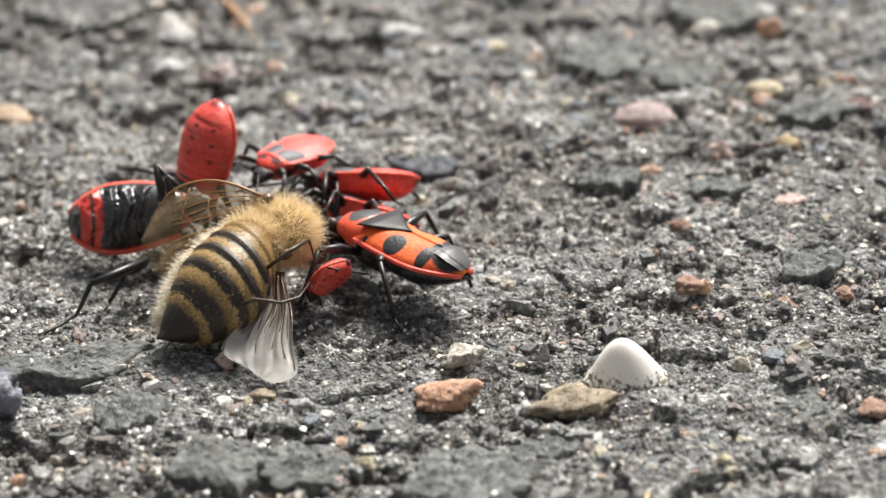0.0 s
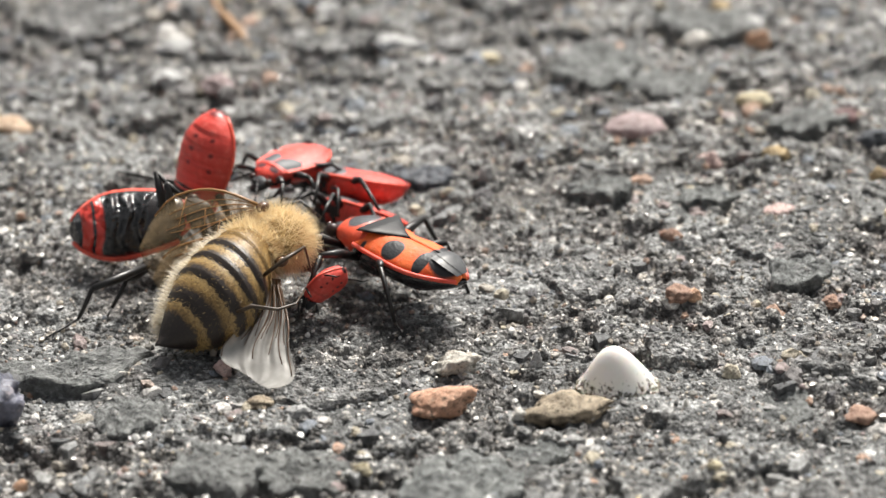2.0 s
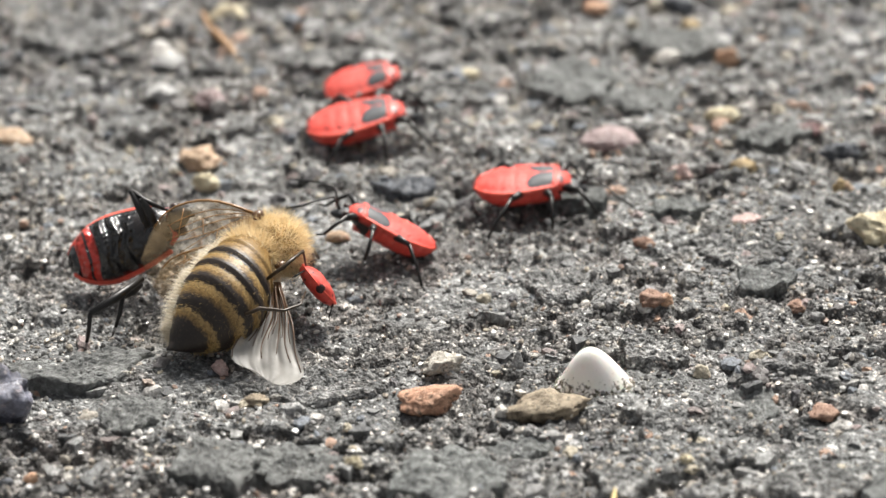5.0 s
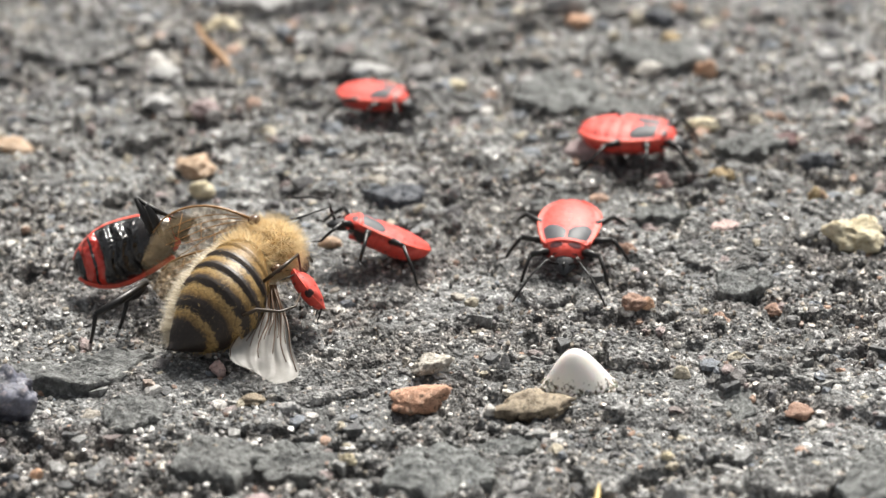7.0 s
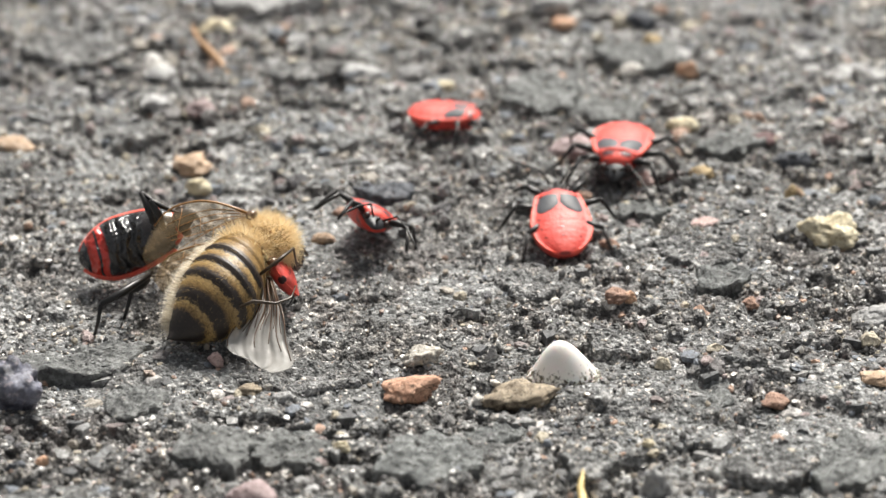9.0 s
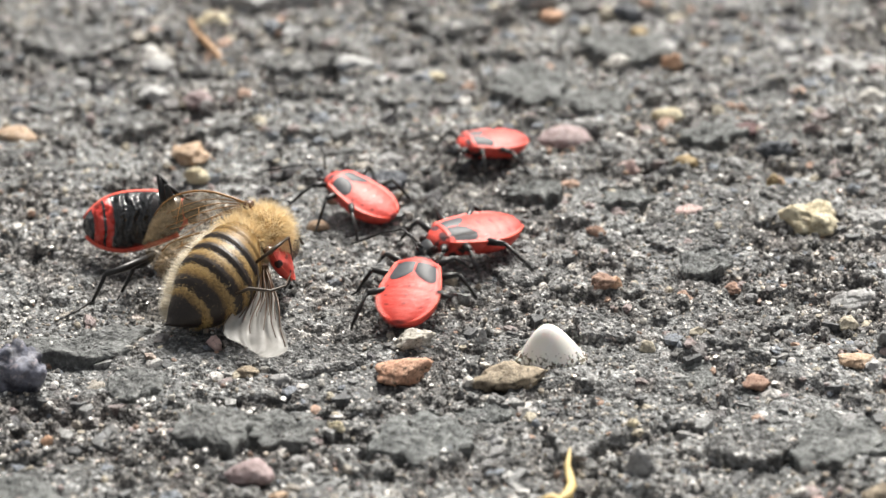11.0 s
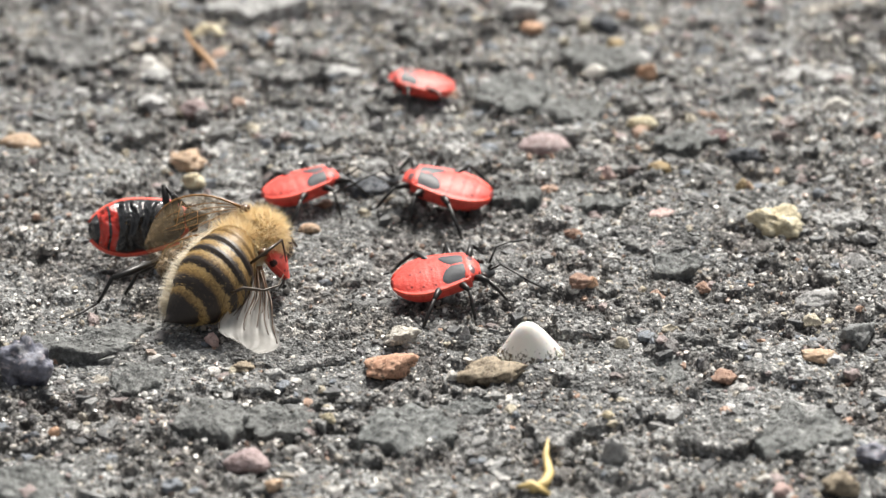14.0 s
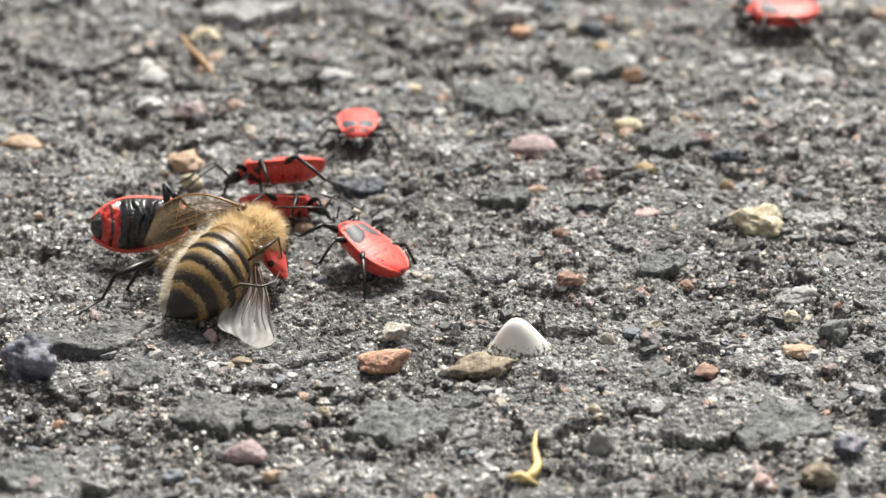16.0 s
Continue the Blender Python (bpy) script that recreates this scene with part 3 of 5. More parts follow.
pebble("pebble", "pale", 0.02979, -0.01181, 1.85, 1.38, 0.66, "grey flat slate chip", seed=45, facets=0.8, turn=25)
pebble("pebble", "grey", 0.03151, -0.01717, 1.81, 1.35, 1.04, "grey rough slate chip", seed=46, facets=0.8, turn=35)
pebble("pebble", "black", 0.02948, -0.03175, 1.20, 0.90, 0.74, "blue-black stone chip on the asphalt", seed=48, facets=0.6)
pebble("pebble", "tan", 0.02711, -0.03484, 1.28, 0.96, 0.88, "grey-tan rounded stone on the asphalt", seed=49)
pebble("pebble", "pale", -0.01759, 0.02860, 1.41, 1.06, 0.47, "light grey flat stone", seed=54, facets=0.5)
pebble("pebble", "cream", 0.01368, -0.02590, 0.41, 0.30, 0.33, "pale yellow grain on the asphalt", seed=63)
pebble("pebble", "white", 0.01132, -0.02846, 0.29, 0.22, 0.25, "tiny white round grain", seed=64)
pebble("pebble", "white", 0.00505, -0.01832, 0.35, 0.26, 0.26, "tiny white grain on the asphalt", seed=65, facets=0.7)
pebble("pebble", "white", 0.00119, 0.00171, 0.34, 0.25, 0.29, "tiny white grain on the asphalt", seed=66)
pebble("pebble", "white", -0.01442, -0.02131, 0.26, 0.20, 0.27, "tiny white grain on the asphalt", seed=67)
pebble("pebble", "pale", -0.00760, -0.01901, 0.76, 0.57, 0.50, "pale crumbly grain on the asphalt", seed=68, rough=0.5)
pebble("pebble", "tan", -0.00989, -0.01787, 0.95, 0.71, 0.42, "tan sandy crumb on the asphalt", seed=69, rough=0.5)
pebble("pebble", "beige", -0.00518, 0.00092, 0.92, 0.69, 0.48, "beige crumb beside the bee", seed=70, rough=0.45)
pebble("pebble", "rust", -0.00399, 0.00511, 0.64, 0.48, 0.34, "brown crumb on the asphalt", seed=71, rough=0.4)
pebble("pebble", "pale", 0.00519, -0.01495, 0.47, 0.35, 0.63, "pale grey upright chip", seed=72, facets=0.8)
pebble("pebble", "beige", -0.00782, -0.03258, 0.60, 0.45, 0.44, "tan rounded grain on the asphalt", seed=73)
pebble("pebble", "pink", 0.02339, -0.03473, 0.71, 0.53, 0.47, "pinkish crumb on the asphalt", seed=74, rough=0.5)
pebble("pebble", "white", 0.02239, -0.03351, 0.46, 0.35, 0.35, "white round grain on the asphalt", seed=75)
pebble("pebble", "cream", -0.00428, -0.02514, 0.48, 0.36, 0.40, "yellowish crumb on the asphalt", seed=76, rough=0.5)
pebble("pebble", "pale", 0.00836, -0.02783, 1.10, 0.82, 0.59, "grey splinter stone on the asphalt", seed=77, facets=0.9, turn=-30)
pebble("pebble", "beige", 0.02754, 0.00457, 0.64, 0.48, 0.57, "tan round grain on the asphalt", seed=78)
pebble("pebble", "ochre", 0.02148, 0.00822, 0.96, 0.72, 0.51, "ochre pebble on the asphalt", seed=79)


def slate_material():
    """Grey-green broken slate, mottled and pitted."""
    m = Nodes("grey_green_slate")
    fine, mid = m.noise(2600, 6, 0.75), m.noise(620, 5, 0.65)
    c = m.ramp(m.math("ADD", m.math("MULTIPLY", fine, 0.65), m.math("MULTIPLY", mid, 0.35)), [(0.34, (0.03, 0.032, 0.033)), (0.45, (0.11, 0.117, 0.117)), (0.55, (0.22, 0.232, 0.228)), (0.66, (0.46, 0.468, 0.455))])
    c = m.mix(m.math("MULTIPLY", m.own(), 0.35), c, m.mix(0.6, c, (0.12, 0.11, 0.105)))
    m.set(Base_Color=c, Roughness=m.ramp(fine, [(0.35, 0.42), (0.65, 0.7)]), Specular_IOR_Level=0.5)
    m.bump(m.math("ADD", fine, m.math("ADD", mid, m.math("MULTIPLY", m.cells(1900), -0.4))), 1.0, 0.0003)
    return m.mat


SLATE = slate_material()


def slab(kind, x, y, sx, sy, label, turn=0.0, seed=1):
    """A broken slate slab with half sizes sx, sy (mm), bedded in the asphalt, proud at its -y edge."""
    rng = random.Random(seed * 13)
    count = rng.randint(5, 7)
    sides = [(2 * math.pi * (k + rng.uniform(-0.28, 0.28)) / count, rng.uniform(0.72, 1.0)) for k in range(count)]
    off = Vector((seed * 2.3, seed * 4.1, seed * 1.7))
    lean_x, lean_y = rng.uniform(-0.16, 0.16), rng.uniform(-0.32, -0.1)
    thick, step_at = 0.36 + 0.06 * min(sx, 4.0), rng.uniform(-0.3, 0.5)

    def rim(a):
        r = min(d / max(0.2, math.cos(a - b)) for b, d in sides)
        return min(r, 1.15) * (1 + 0.24 * noise.noise(Vector((math.cos(a), math.sin(a), 0)) * 2.6 + off) + 0.12 * noise.noise(Vector((math.cos(a), math.sin(a), 0)) * 9 + off))

    rows = []
    for r, down in [(k / 16, 0.0) for k in range(1, 15)] + [(0.95, 0.05), (0.995, 0.2), (1.02, 0.55), (1.0, 1.0), (1.03, 1.8), (1.0, 3.0)]:
        row = []
        for k in range(56):
            a = 2 * math.pi * k / 56
            e = rim(a) * r
            u, v = e * math.cos(a), e * math.sin(a)
            p = Vector((u * sx, v * sy, 0))
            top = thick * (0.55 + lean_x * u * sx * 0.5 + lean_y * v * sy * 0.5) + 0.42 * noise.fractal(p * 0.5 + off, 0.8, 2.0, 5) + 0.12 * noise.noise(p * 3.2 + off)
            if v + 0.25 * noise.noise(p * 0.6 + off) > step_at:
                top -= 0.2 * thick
            jag = 0.07 * noise.noise(p * 2.2 + Vector((0, 0, down * 4)) + off)
            row.append(((u * sx + jag) * MM, (v * sy + jag) * MM, (top - down * thick) * MM))
        rows.append(row)
    bm = loft(rows)
    ob = part("flat_stone", bm, SLATE if kind == "grey" else ASPHALT if kind == "dark" else STONE[kind], smooth=False)
    at = ob.data.attributes.new("tone", "FLOAT", "POINT")
    at.data.foreach_set("value", np.full(len(ob.data.vertices), 0.7, np.float32))
    ob.location = (x, y, ground_height(x, y) + 0.10 * MM)
    ob.rotation_euler = (0, 0, radians(turn))
    return tagged(ob, label, "stone")


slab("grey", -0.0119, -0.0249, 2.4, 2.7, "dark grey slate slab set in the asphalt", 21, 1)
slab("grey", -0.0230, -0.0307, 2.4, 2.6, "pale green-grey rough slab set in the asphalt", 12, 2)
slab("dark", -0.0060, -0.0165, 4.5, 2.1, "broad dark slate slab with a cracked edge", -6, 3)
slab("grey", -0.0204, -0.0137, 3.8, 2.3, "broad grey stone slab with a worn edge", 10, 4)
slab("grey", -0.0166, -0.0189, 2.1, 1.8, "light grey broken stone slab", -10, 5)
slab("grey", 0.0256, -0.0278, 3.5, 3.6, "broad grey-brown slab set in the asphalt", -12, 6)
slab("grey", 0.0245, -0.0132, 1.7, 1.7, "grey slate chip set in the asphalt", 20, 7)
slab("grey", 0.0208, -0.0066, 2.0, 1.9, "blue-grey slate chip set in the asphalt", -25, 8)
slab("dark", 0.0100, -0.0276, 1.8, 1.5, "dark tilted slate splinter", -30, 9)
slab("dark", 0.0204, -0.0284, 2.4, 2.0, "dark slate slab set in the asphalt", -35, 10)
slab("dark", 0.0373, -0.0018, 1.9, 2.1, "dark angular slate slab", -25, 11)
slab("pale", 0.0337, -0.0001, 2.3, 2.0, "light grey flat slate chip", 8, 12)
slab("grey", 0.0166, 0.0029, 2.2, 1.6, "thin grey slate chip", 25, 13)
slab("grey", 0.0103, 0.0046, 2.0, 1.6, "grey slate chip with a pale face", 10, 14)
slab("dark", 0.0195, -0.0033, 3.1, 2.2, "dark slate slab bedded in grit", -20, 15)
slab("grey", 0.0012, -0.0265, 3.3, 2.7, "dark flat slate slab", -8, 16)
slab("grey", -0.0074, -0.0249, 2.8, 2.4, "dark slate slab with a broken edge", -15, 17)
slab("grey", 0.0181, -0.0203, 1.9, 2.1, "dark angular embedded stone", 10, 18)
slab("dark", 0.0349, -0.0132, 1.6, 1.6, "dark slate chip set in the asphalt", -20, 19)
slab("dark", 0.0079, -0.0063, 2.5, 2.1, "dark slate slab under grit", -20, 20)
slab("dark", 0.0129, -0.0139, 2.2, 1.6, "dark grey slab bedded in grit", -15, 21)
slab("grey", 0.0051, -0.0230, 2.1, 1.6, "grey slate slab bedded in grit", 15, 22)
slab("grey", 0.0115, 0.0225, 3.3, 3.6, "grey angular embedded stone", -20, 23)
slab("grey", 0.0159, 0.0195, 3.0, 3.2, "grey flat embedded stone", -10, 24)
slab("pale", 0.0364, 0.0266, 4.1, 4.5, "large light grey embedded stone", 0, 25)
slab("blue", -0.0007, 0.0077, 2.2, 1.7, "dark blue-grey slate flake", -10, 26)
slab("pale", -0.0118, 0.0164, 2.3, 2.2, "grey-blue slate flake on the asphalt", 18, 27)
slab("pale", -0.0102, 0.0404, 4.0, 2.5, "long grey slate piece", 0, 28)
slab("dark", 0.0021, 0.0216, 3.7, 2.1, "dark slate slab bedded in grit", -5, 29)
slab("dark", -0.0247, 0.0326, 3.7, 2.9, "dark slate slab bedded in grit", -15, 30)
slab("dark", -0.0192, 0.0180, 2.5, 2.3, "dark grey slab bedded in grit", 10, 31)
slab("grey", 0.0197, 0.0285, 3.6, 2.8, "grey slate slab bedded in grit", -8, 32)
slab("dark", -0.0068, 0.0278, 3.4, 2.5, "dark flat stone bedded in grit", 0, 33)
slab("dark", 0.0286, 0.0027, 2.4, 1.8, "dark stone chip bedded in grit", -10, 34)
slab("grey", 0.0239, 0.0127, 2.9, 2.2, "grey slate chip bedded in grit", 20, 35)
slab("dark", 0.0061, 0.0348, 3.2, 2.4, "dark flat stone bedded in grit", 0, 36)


def straw(name, pts, radii, material, label, category):
    bm = tube([(p[0], p[1], p[2]) for p in pts], radii, 8)
    for v in bm.verts:
        v.co += Vector((noise.noise(v.co * 2500), noise.noise(v.co * 2500 + Vector((9, 0, 0))), 0)) * 0.00009
    return tagged(part(name, bm, material), label, category)


STRAW = plain("dry_straw", (0.62, 0.47, 0.2), 0.5, 1800)
LEAF = plain("dry_brown_leaf", (0.38, 0.22, 0.11), 0.55, 1500)


def lie(points, up):
    return [(x, y, ground_height(x * MM, y * MM) / MM + up + dz) for x, y, dz in points]


straw("straw", lie([(9.45, -29.22, 1.2), (9.27, -29.93, 0.5), (9.33, -32.04, 0.3), (8.97, -33.18, 0.2), (7.99, -34.25, 0.1)], 0.25), [0.06, 0.22, 0.3, 0.32, 0.2], STRAW, "short curled piece of dry yellow straw", "straw")
straw("straw", lie([(7.16, -33.56, 0.1), (8.01, -33.94, 0.2), (9.14, -34.11, 0.1)], 0.2), [0.1, 0.3, 0.15], STRAW, "crumpled scrap of dry yellow straw", "straw")
straw("dry_leaf_sliver", lie([(-15.37, 35.06, 0.8), (-14.94, 33.50, 0.5), (-14.12, 31.57, 0.3), (-13.14, 29.91, 0.2), (-12.03, 26.89, 0.1)], 0.15), [0.15, 0.22, 0.3, 0.3, 0.1], LEAF, "dry brown curled leaf sliver", "leaf")


def single_pieces(name, verts, faces, centres, sizes, material):
    """The 300 largest pieces in the near stretch become parts of the ground; gives the mask of the rest."""
    x, y = centres
    near = np.where((x > -26) & (x < 34) & (y > -37) & (y < -8))[0]
    chosen = near[np.argsort(-sizes[near])][:300]
    for k in chosen:
        at = np.array([x[k], y[k], verts[k][:, 2].mean()])
        me = bpy.data.meshes.new(name)
        me.from_pydata(((verts[k] - at) * MM).tolist(), [], faces)
        me.materials.append(material)
        ob = new(name, me)
        ob.parent, ob.location = GROUND, at * MM
    rest = np.ones(len(x), bool)
    rest[chosen] = False
    return rest


def scatter(name, label, material, count, radius, spread, most, divide, seed, low):
    """Loose grains scattered over the asphalt, in drifts; sizes in mm."""
    rng = np.random.default_rng(seed)
    n = count
    base = bmesh.new()
    bmesh.ops.create_icosphere(base, subdivisions=divide, radius=1)
    bv = np.array([v.co for v in base.verts])
    base.verts.ensure_lookup_table()
    bf = np.array([[v.index for v in f.verts] for f in base.faces])
    base.free()
    x, y = rng.uniform(-34, 50, n), rng.uniform(-37, 47, n)
    drift = value_noise(x / 5, y / 5, 70 + seed) - 0.5 * np.exp(-(((x + 8) / 15) ** 2 + ((y + 3) / 12) ** 2)) * (divide > 1)
    drift = drift - 2.0 * (np.hypot(x - 9.2, y - -17.3) < 5.0) * (divide > 1)
    keep = rng.uniform(0.15, 0.95, n) < drift + 0.12 + 0.4 * smoothstep(2, 22, y) * (divide > 1)
    x, y = x[keep], y[keep]
    n = len(x)
    z = relief(x, y)[0] * calm(x, y)
    size = radius * np.exp(rng.normal(0, spread, n)).clip(0.4, most) * (1 + 0.55 * smoothstep(2, 26, y) * (divide > 1))
    verts = np.empty((n, len(bv), 3))
    wild = 0.3 if divide > 1 else 0.24
    shape = size[:, None, None] * rng.uniform(0.6, 1.3, (n, 1, 3)) * rng.uniform(1 - wild, 1 + wild, (n, len(bv), 1)) * np.array([1.0, 1.0, 0.72 if divide > 1 else 1.0])
    ang = rng.uniform(0, 6.28, n)
    p = bv[None] * shape
    c, s = np.cos(ang)[:, None], np.sin(ang)[:, None]
    verts[..., 0] = p[..., 0] * c - p[..., 1] * s + x[:, None]
    verts[..., 1] = p[..., 0] * s + p[..., 1] * c + y[:, None]
    verts[..., 2] = p[..., 2] + (z + size * low)[:, None]
    if divide > 1:
        verts = verts[single_pieces("gravel_stone", verts, bf.tolist(), (x, y), size, gravel_material(True))]
        n = len(verts)
    faces = (bf[None] + (np.arange(n) * len(bv))[:, None, None]).reshape(-1, 3)
    me = bpy.data.meshes.new(name)
    me.from_pydata((verts.reshape(-1, 3) * MM).tolist(), [], faces.tolist())
    me.materials.append(material)
    me.polygons.foreach_set("use_smooth", np.zeros(len(me.polygons), bool))
    return tagged(new(name, me), label, "gravel", kind="stuff")


def shards(name, label, material, count, seed):
    """Thin angular slate shards lying at random tilts in the asphalt."""
    rng = np.random.default_rng(seed)
    x, y = rng.uniform(-34, 50, count), rng.uniform(-37, 47, count)
    keep = (np.hypot(x - 9.2, y + 17.3) > 3.2) & (rng.uniform(0, 1, count) > 0.97 * np.exp(-(((x + 6) / 19) ** 4 + ((y + 3) / 13) ** 4)))
    x, y = x[keep], y[keep]
    n, k = len(x), 7
    size = 0.46 * np.exp(rng.normal(0, 0.5, n)).clip(0.4, 1.9)
    ang = np.sort(rng.uniform(0, 2 * np.pi, (n, k)) * 0.35 + np.arange(k) / k * 2 * np.pi, axis=1)
    rad = size[:, None] * rng.uniform(0.55, 1.15, (n, k))
    long = rng.uniform(0.7, 1.5, (n, 1))
    turn = rng.uniform(0, 2 * np.pi, (n, 1))
    px, py = rad * np.cos(ang) * long, rad * np.sin(ang) / long
    px, py = px * np.cos(turn) - py * np.sin(turn), px * np.sin(turn) + py * np.cos(turn)
    lean_x, lean_y = rng.normal(0, 0.13, (n, 1)), rng.normal(-0.14, 0.13, (n, 1))
    thick = size[:, None] * rng.uniform(0.16, 0.34, (n, 1))
    base = (relief(x, y)[0] * calm(x, y))[:, None]
    top = base + 0.12 * thick + px * lean_x + py * lean_y + rng.normal(0, 0.05, (n, k)) * size[:, None]
    rim = np.stack([px + x[:, None], py + y[:, None], top], -1)
    cap = np.stack([px * 0.6 + x[:, None], py * 0.6 + y[:, None], top * 0.6 + 0.4 * (base + 0.12 * thick) + 0.12 * thick], -1)
    low = np.stack([px * 1.05 + x[:, None], py * 1.05 + y[:, None], top - 2.0 * thick - 0.3], -1)
    verts = np.concatenate([cap, rim, low], 1)
    one = [tuple(range(k))]
    for j in range(k):
        j2 = (j + 1) % k
        one += [(j, k + j, k + j2, j2), (k + j, 2 * k + j, 2 * k + j2, k + j2)]
    verts = verts[single_pieces("stone_chip", verts, one, (x, y), size, shard_material(True))]
    n = len(verts)
    verts = verts.reshape(-1, 3) * MM
    faces = []
    for q in range(n):
        faces += [tuple(q * 3 * k + v for v in f) for f in one]
    me = bpy.data.meshes.new(name)
    me.from_pydata(verts.tolist(), [], faces)
    me.materials.append(material)
    return tagged(new(name, me), label, "gravel", kind="stuff")


def shard_material(single=False):
    m = Nodes("slate_shards")
    c = m.ramp(m.own() if single else m.island(), [(0.0, (0.08, 0.083, 0.086)), (0.3, (0.14, 0.144, 0.146)), (0.55, (0.20, 0.203, 0.202)), (0.72, (0.25, 0.25, 0.245)), (0.84, (0.16, 0.13, 0.125)), (0.91, (0.34, 0.335, 0.325)), (0.97, (0.30, 0.24, 0.2))], "CONSTANT")
    c = m.mix(1.0, c, m.ramp(m.noise(2400, 6, 0.75), [(0.32, 0.25), (0.5, 0.9), (0.68, 2.2)]), "MULTIPLY")
    m.set(Base_Color=c, Roughness=m.ramp(m.noise(900, 3), [(0.35, 0.38), (0.65, 0.7)]), Specular_IOR_Level=0.55)
    m.bump(m.math("ADD", m.noise(2600, 5, 0.7), m.noise(900, 4)), 0.9, 0.0002)
    return m.mat


shards("stone_chips", "angular grey slate chips bedded in the asphalt", shard_material(), 1700, 19)
scatter("grit", "loose pale sand grains on the asphalt", GRIT, 46000, 0.09, 0.6, 2.5, 1, 7, 0.35)
scatter("gravel", "mixed fine gravel bedded in the asphalt", GRAVEL, 7600, 0.19, 0.55, 3.2, 2, 8, -0.12)


# ---- firebugs ----
LEG_BLACK = plain("black_leg", (0.008, 0.007, 0.007), 0.4)
HEAD_BLACK = plain("black_head", (0.022, 0.024, 0.028), 0.5)
PAD_GREY = plain("slate_wing_pad", (0.062, 0.066, 0.076), 0.55)
CHEST = black_shell("black_chest", 0.22, (0.014, 0.012, 0.012))
EYE = plain("dark_eye", (0.03, 0.012, 0.01), 0.4)
RED_EDGE = red_shell("red_body_edge", (0.78, 0.075, 0.045), rough=0.42)
BELLY = belly_material()

# Legs: root on the body, knee, ankle and toe, in parts of the body's length, for the side +x.
LEGS = (
    ((0.08, 0.25, -0.07), (0.30, 0.39, -0.01), (0.38, 0.51, -0.23), (0.40, 0.58, -0.26)),
    ((0.10, 0.12, -0.08), (0.40, 0.15, 0.01), (0.54, 0.11, -0.23), (0.60, 0.09, -0.26)),
    ((0.10, -0.01, -0.08), (0.38, -0.20, 0.03), (0.50, -0.46, -0.23), (0.54, -0.54, -0.26)),
)

# The adult keeps its hind legs close.
CLOSE_LEGS = LEGS[:2] + (((0.10, -0.01, -0.07), (0.26, -0.14, 0.02), (0.29, -0.30, -0.22), (0.30, -0.36, -0.25)),)
# The bug on its side: two legs propped on the ground, one folded upwards.
LEGS_ON_SIDE = (
    (((-0.399, 0.098, -0.380), (-0.575, -0.247, -0.630), (-0.726, -0.390, -0.461), (-0.868, -0.575, -0.629)), 1),
    (((-0.415, 0.065, -0.335), (-0.488, -0.057, -0.435), (-0.651, -0.187, -0.362), (-0.717, -0.215, -0.403)), 1),
    (((-0.033, 0.198, -0.240), (0.242, 0.186, -0.322), (0.088, 0.292, -0.264), (0.042, 0.357, -0.268)), -1),
    (((-0.086, 0.270, -0.284), (0.115, 0.269, -0.443), (0.029, 0.364, -0.315), (-0.004, 0.416, -0.307)), -1),
)


def leg(parent, pts, length, side):
    """Femur with a tibia and a tarsus under it; it turns about its root."""
    p = [Vector((q[0] * side, q[1], q[2])) * length for q in pts]
    r = [q - p[0] for q in p]
    k = min(length / 8.0, 1.0)
    mid = r[1] * 0.55 + Vector((0, 0, 0.02 * length))
    ob = part("leg", tube([r[0], mid, r[1]], [0.19 * k, 0.28 * k, 0.17 * k], 8), LEG_BLACK, parent)
    ob.location = p[0] * MM
    low = r[1] * 0.4 + r[2] * 0.6 + Vector((0, 0, 0.012 * length))
    part("tibia", tube([r[1], low, r[2]], [0.155 * k, 0.135 * k, 0.11 * k], 6), LEG_BLACK, ob)
    part("tarsus", tube([r[2], r[2] * 0.4 + r[3] * 0.6, r[3]], [0.09 * k, 0.075 * k, 0.04 * k], 6), LEG_BLACK, ob)
    return ob


def antenna(parent, length, side, spread=0.5, lift=0.05):
    s = length * side
    p = [Vector((0.05 * s, 0.46 * length, 0.02 * length)), Vector((0.14 * s * spread * 2, 0.56 * length, lift * length + 0.07 * length)),
         Vector((0.26 * s * spread * 2, 0.70 * length, lift * length)), Vector((0.33 * s * spread * 2, 0.80 * length, -0.02 * length)), Vector((0.40 * s * spread * 2, 0.92 * length, -0.09 * length))]
    r = [q - p[0] for q in p]
    k = length / 8.0
    ob = part("antenna", tube(r, [0.09 * k, 0.07 * k, 0.065 * k, 0.10 * k, 0.05 * k], 6), LEG_BLACK, parent)
    ob.location = p[0] * MM
    return ob


YOUNG = ((0.195, 0.52, 0.03, 0.05), (0.205, 0.69, 0.050, 0.09), (0.21, 0.715, 0.058, 0.10), (0.23, 0.705, 0.070, 0.10), (0.29, 0.585, 0.068, 0.09), (0.325, 0.48, 0.062, 0.075), (0.35, 0.36, 0.048, 0.06), (0.362, 0.29, 0.03, 0.04), (0.366, 0.18, 0.012, 0.02))
GROWN = ((0.09, 0.6, 0.05, 0.05), (0.10, 0.84, 0.10, 0.10), (0.16, 0.90, 0.108, 0.10), (0.22, 0.82, 0.10, 0.09), (0.28, 0.66, 0.084, 0.08), (0.325, 0.52, 0.066, 0.06), (0.345, 0.42, 0.04, 0.045), (0.352, 0.2, 0.015, 0.02))


